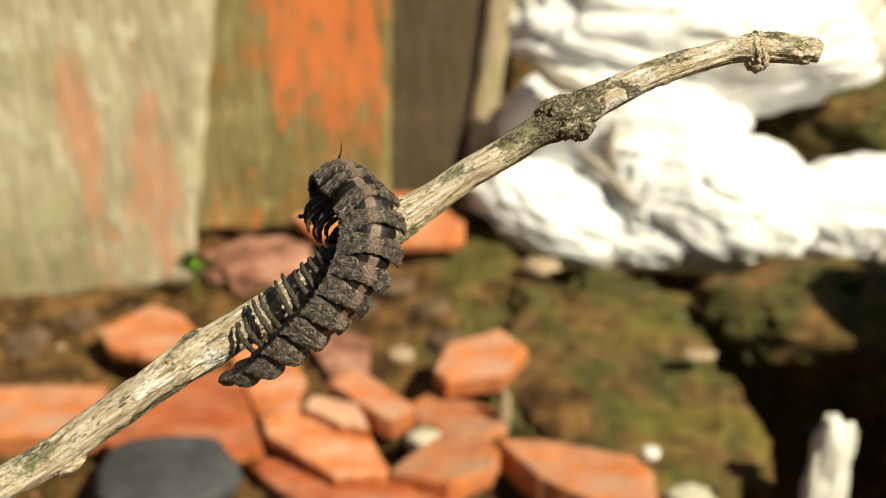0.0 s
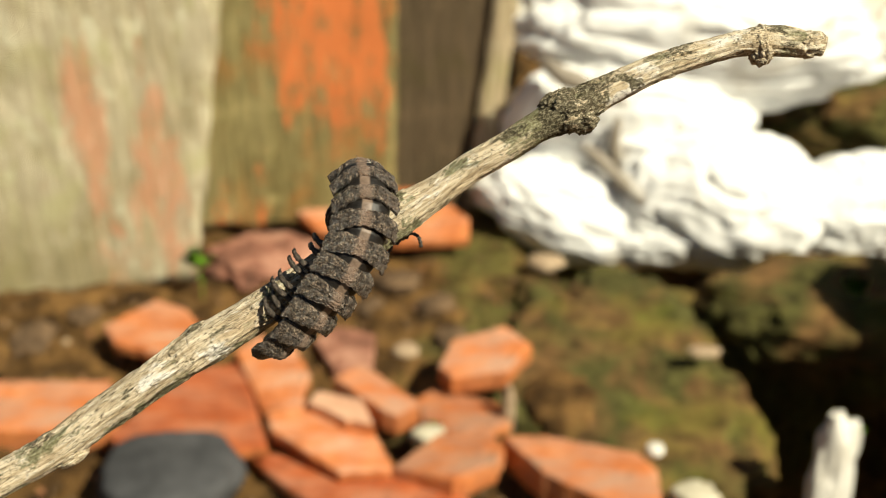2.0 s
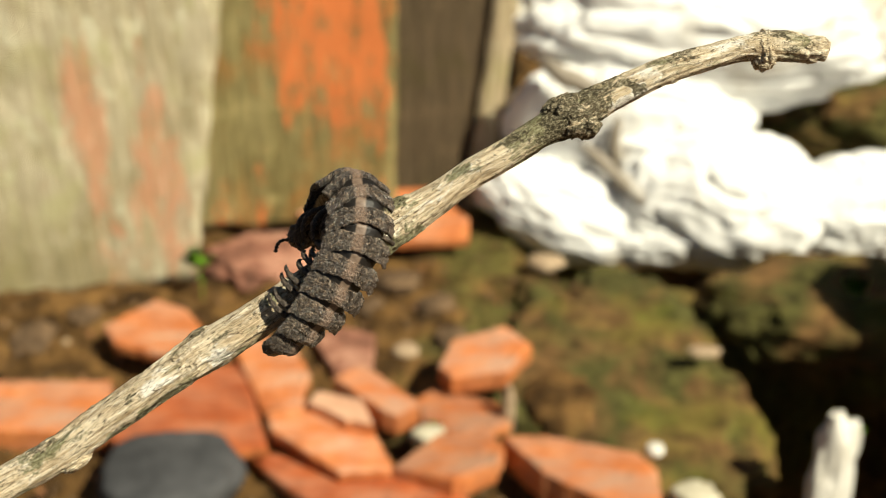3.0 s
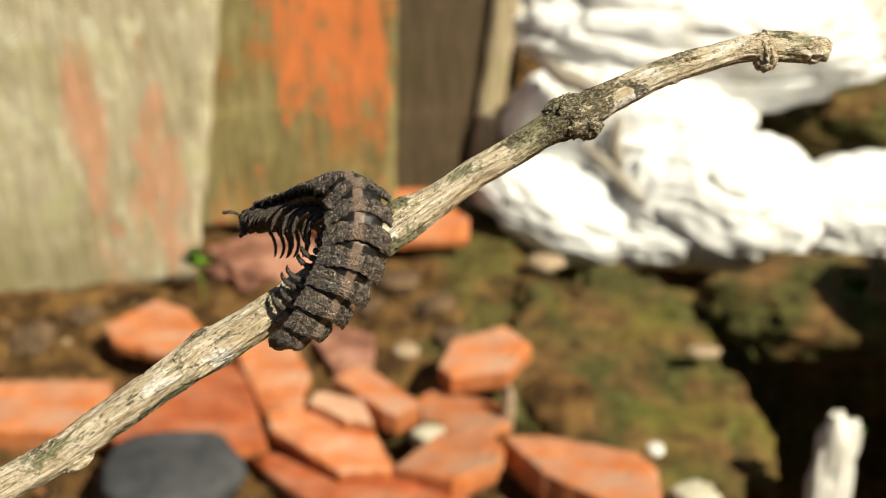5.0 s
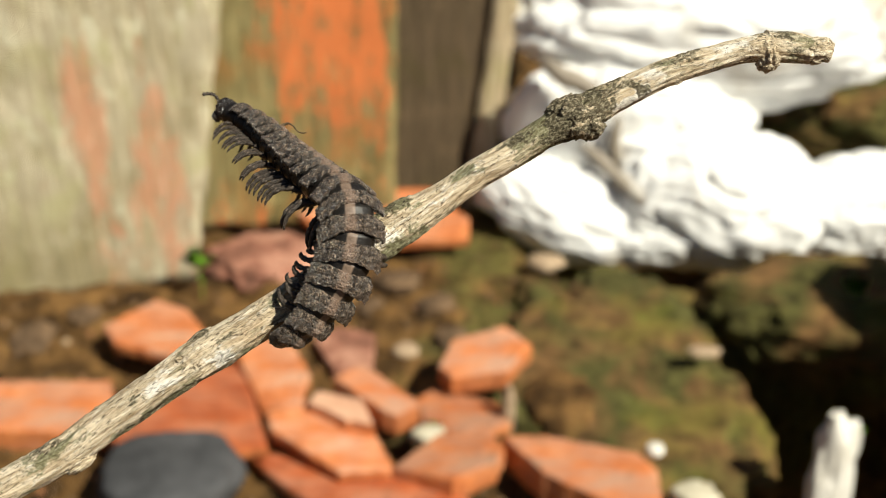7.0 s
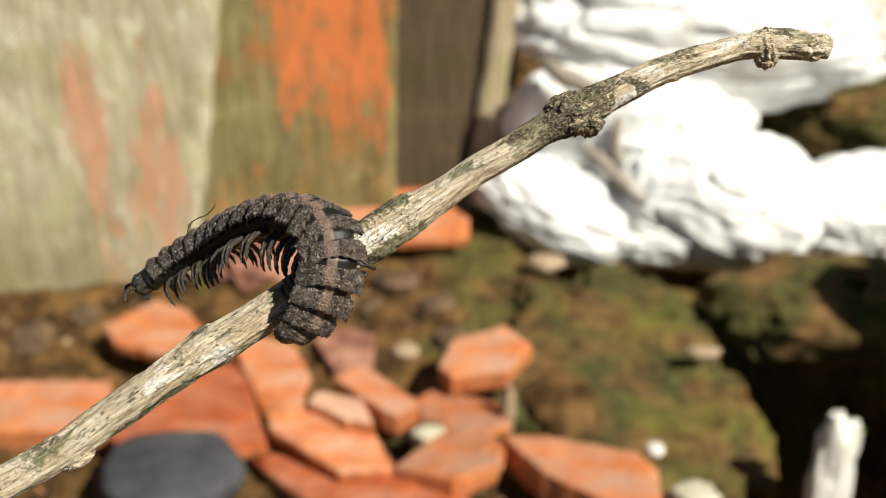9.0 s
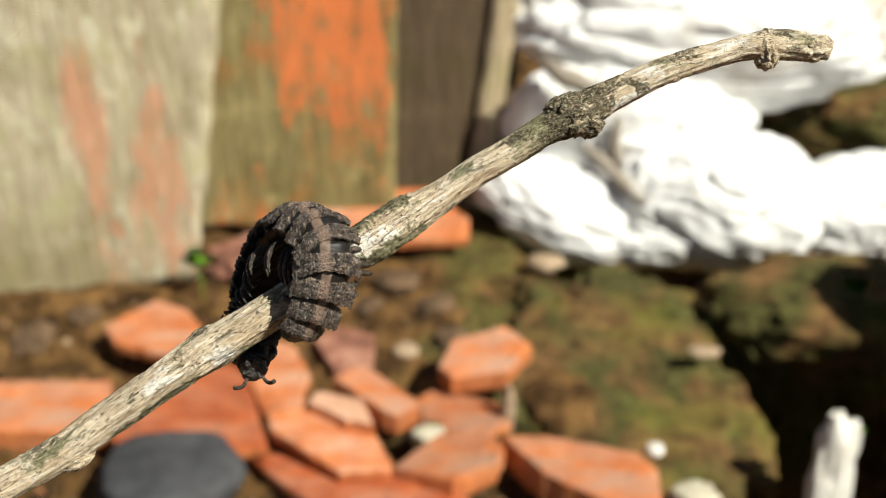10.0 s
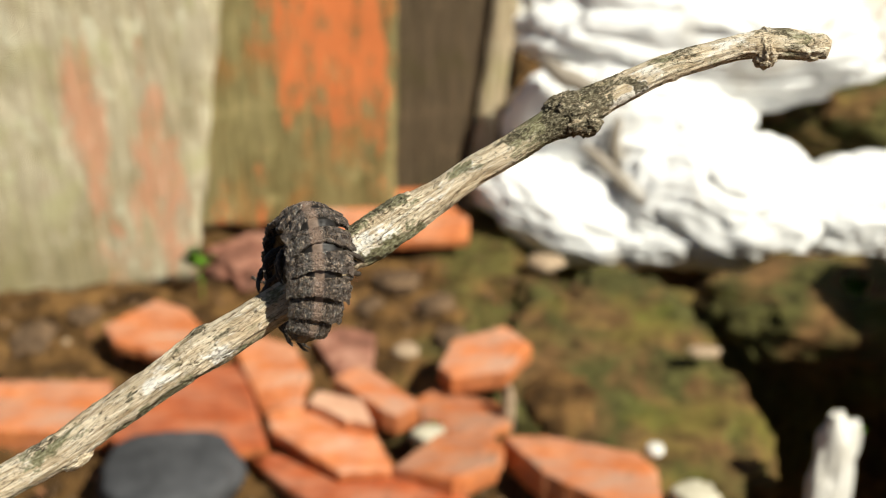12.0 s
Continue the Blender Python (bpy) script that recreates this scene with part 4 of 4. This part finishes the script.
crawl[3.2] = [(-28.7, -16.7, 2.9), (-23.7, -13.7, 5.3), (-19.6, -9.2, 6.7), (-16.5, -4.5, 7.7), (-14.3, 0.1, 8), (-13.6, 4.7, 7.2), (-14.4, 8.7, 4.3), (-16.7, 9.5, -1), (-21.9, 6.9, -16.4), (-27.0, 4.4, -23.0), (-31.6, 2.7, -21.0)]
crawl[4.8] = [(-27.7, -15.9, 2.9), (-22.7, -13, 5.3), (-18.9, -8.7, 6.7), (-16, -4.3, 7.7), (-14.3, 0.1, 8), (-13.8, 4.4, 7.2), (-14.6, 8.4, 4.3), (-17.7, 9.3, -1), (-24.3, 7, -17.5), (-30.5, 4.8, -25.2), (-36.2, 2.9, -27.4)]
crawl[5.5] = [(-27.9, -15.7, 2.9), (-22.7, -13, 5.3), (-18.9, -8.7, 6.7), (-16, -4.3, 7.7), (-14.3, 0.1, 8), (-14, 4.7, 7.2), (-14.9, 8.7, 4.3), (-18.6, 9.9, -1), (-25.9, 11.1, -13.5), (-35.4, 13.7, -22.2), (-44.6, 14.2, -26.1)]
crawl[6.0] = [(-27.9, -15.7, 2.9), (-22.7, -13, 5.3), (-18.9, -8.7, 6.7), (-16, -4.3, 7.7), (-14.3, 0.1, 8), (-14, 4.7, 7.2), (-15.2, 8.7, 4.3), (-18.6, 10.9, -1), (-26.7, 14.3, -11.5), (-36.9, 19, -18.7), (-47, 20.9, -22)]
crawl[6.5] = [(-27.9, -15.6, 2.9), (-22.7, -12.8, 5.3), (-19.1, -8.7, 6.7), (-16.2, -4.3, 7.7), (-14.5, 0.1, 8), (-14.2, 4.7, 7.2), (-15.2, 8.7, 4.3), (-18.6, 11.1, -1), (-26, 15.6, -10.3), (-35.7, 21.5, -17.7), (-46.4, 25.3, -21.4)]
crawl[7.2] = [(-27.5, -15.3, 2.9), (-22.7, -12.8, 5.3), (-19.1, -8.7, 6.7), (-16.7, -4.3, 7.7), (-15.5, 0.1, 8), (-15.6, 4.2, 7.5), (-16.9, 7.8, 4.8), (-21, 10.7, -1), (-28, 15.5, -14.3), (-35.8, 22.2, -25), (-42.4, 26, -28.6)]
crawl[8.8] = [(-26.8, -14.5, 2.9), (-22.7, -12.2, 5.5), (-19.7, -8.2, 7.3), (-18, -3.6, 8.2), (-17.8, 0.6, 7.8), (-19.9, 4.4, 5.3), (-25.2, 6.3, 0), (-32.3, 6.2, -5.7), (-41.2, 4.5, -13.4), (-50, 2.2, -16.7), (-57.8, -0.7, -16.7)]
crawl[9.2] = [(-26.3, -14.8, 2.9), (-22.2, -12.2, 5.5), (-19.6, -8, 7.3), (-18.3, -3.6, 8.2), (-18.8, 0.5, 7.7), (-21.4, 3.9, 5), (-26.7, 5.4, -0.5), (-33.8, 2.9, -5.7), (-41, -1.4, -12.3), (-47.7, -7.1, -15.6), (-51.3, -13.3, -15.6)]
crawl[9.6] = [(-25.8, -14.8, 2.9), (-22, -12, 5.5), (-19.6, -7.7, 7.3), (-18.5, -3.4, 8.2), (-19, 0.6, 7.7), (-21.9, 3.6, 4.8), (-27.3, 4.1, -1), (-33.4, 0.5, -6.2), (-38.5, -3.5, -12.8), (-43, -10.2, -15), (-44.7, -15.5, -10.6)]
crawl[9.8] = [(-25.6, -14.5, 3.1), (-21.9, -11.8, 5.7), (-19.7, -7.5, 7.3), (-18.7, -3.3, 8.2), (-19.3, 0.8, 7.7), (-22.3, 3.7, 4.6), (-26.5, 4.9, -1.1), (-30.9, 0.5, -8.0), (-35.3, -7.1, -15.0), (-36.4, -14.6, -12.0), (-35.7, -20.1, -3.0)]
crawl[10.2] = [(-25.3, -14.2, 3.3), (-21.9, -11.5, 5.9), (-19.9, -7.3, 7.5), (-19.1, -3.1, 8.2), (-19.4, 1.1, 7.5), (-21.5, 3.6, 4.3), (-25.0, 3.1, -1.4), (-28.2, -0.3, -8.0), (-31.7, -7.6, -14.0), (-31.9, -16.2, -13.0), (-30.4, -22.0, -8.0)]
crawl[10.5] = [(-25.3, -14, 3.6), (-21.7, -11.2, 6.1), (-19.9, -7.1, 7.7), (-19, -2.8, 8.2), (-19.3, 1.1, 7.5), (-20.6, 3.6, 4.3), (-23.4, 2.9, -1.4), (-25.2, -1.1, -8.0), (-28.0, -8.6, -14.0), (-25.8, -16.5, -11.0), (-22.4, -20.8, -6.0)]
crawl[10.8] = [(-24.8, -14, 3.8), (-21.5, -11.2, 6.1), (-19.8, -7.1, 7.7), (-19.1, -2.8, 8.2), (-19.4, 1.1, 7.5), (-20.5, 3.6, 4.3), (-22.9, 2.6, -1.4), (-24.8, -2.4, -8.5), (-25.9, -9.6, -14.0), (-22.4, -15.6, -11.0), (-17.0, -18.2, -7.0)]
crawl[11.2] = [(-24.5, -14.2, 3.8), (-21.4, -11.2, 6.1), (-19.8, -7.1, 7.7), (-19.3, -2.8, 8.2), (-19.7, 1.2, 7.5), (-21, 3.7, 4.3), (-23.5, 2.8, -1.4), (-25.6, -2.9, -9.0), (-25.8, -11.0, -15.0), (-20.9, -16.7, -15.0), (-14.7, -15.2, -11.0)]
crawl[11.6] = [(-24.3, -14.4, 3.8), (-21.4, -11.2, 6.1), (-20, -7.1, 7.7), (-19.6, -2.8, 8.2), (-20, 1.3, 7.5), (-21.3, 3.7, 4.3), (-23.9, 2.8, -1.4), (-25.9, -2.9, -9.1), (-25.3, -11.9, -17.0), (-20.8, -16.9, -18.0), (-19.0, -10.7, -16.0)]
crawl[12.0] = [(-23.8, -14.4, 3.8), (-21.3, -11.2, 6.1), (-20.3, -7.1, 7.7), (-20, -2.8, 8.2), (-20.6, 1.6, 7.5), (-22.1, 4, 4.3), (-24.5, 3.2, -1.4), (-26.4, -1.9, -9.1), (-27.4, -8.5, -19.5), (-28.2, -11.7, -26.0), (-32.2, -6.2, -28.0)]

# the twig's sway: seconds, millimetres right and up
SWAY = [(0, -0.478, 0.191),
        (0.5, -0.574, 0.143),
        (1.0, -0.478, 0.096),
        (1.5, -0.956, 0.956),
        (2, -0.765, 0.669),
        (2.5, -0.287, -0.287),
        (3, -0.287, -0.191),
        (5, 0.000, -0.287),
        (5.5, 0.191, -0.574),
        (6, 0.000, -0.287),
        (6.5, 0.000, 0.000),
        (7, 0.383, -0.383),
        (9, 0.191, 0.191),
        (9.5, 0.191, 0.000),
        (10, 0.191, 0.000),
        (10.5, 0.000, -0.096),
        (11, 0.287, -0.574),
        (11.5, 0.000, -0.096),
        (12, -0.096, 0.191)]


def sway(t):
    ts = [r[0] for r in SWAY]
    return np.array([np.interp(t, ts, [r[k] for r in SWAY]) for k in (1, 2)] + [0.0])


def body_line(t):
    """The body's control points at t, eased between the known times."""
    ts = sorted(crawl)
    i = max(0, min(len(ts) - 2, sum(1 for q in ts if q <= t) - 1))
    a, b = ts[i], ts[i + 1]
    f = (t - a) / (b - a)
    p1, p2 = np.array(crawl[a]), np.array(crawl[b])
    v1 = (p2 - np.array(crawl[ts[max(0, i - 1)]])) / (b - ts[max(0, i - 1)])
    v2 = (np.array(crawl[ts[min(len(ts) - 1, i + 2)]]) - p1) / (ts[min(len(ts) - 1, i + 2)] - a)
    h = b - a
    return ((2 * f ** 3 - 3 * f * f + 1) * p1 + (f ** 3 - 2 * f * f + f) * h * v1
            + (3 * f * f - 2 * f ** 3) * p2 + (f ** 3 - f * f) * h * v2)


AXIS = smooth_path([p[:3] for p in TWIG], 300)


# which way the back of the lifted front faces: seconds, then right, up and towards the eye
LIFT = ((0, 1.0, 2.5, 3.0, 4.9, 5.5, 6.5, 7.2, 8.8, 9.3, 9.7, 10.0, 12.0),
        (-0.5, -0.4, -0.1, 0.1, 0.1, 0.1, 0.1, 0.3, 0.1, -0.5, -0.9, -1.0, -0.5),
        (0.8, 0.8, 1.0, 1.0, 1.0, 1.0, 1.0, 1.0, 1.0, 0.9, 0.6, 0.2, 0.0),
        (-0.9, -0.9, -0.7, -0.9, -0.8, -0.6, -0.35, 0.0, 0.25, 0.3, 0.1, -0.5, -0.9))


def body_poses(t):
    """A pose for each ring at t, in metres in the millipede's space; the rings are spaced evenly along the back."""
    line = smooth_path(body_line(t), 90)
    axis = AXIS + sway(t)
    lifted = Vector([float(np.interp(t, LIFT[0], row)) for row in LIFT[1:]]).normalized()
    roll = radians(float(np.interp(t, (0, 0.8, 2, 8, 9), (9, 9, 8, 6, 0))))
    side = radians(float(np.interp(t, (0, 0.6, 1.2, 2), (9, 8, 6, 3))))   # the tail half lies over on its side at first
    turns, backs = [], []
    for i, p in enumerate(line):
        y = Vector(line[min(i + 3, 89)] - line[max(i - 3, 0)]).normalized()
        near = axis[np.argmin(np.linalg.norm(axis - p, axis=1))]
        level = np.array([p[0]] + [np.interp(p[0], axis[60:, 0], axis[60:, k]) for k in (1, 2)])
        free = min(1.0, max(0.0, (np.linalg.norm(p - near) - 12.5) / 6.0))
        away = Vector(p - near).normalized() * 0.2 + Vector(p - level).normalized() * 0.8
        away = away * (1 - free) + lifted * free
        front = max(0.0, min(1.0, (i - 56) / 16.0)) * float(np.interp(t, (10, 10.7, 11.5, 12), (0, 1, 1, 0.2)))
        away = away * (1 - front) + Vector((0.25, -0.45, -0.85)) * front
        turns.append(y), backs.append((away - y * away.dot(y)).normalized())
    for _ in range(40):
        backs = [(backs[max(0, i - 1)] + 2 * backs[i] + backs[min(89, i + 1)]).normalized() for i in range(90)]
    upper = line + 2.6 * np.array(backs)
    run = np.concatenate([[0], np.cumsum(np.linalg.norm(np.diff(upper, axis=0), axis=1))])
    fit = min(1.12, max(0.94, run[-1] / (2.4 + sum(STEPS))))
    out = []
    for i in range(COUNT):
        k = np.interp(fit * (1.2 + sum(STEPS[:i])), run, np.arange(90))
        a, f = min(88, int(k)), k - min(88, int(k))
        p = line[a] * (1 - f) + line[a + 1] * f
        y, z = turns[a].lerp(turns[a + 1], f).normalized(), backs[a].lerp(backs[a + 1], f)
        z = (z - y * z.dot(y)).normalized()
        tilt = roll + side * max(0.0, 1 - i / 9.0)
        z = z * math.cos(tilt) + y.cross(z) * math.sin(tilt)
        out.append(Matrix.Translation(Vector(p) / 1000) @ Matrix((y.cross(z), y, z)).transposed().to_4x4())
    return out


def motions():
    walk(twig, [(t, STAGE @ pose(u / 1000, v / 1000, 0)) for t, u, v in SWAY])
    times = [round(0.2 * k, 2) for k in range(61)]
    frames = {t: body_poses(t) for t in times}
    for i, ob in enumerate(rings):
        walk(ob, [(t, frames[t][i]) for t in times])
    for leg, s, y, i in limbs:
        rows = []
        for k in range(31):
            t = 0.4 * k
            w = 2 * math.pi * (t / 1.6 - i / 5.0) + (0.5 if y > 0 else 0) + (0.4 if s > 0 else 0)
            clasp = float(np.interp(t, (0, 0.8, 1.6, 12), (36, 34, 28, 24)))
            if i > 9:
                clasp = float(np.interp(t, (0, 3, 5, 9.2, 10.1, 10.5, 11.5, 12), (20, 16, 0, 0, -5, -24, -24, 10)))
            if i < 10:
                clasp *= float(np.interp(t, (2, 4), (1, 0.55)))
            if 9 < i < 15 and t > 9.8:
                clasp = 18
            sweep = float(np.interp(t, (0, 2, 4), (4, -4, -14))) if i < 9 else 8
            rows.append((t, pose(s * 0.0017, y, -0.0026, 0, s * (clasp + 9 * math.cos(w)), s * (sweep + (8 if i < 9 else 15) * math.sin(w)))))
        walk(leg, rows)


motions()
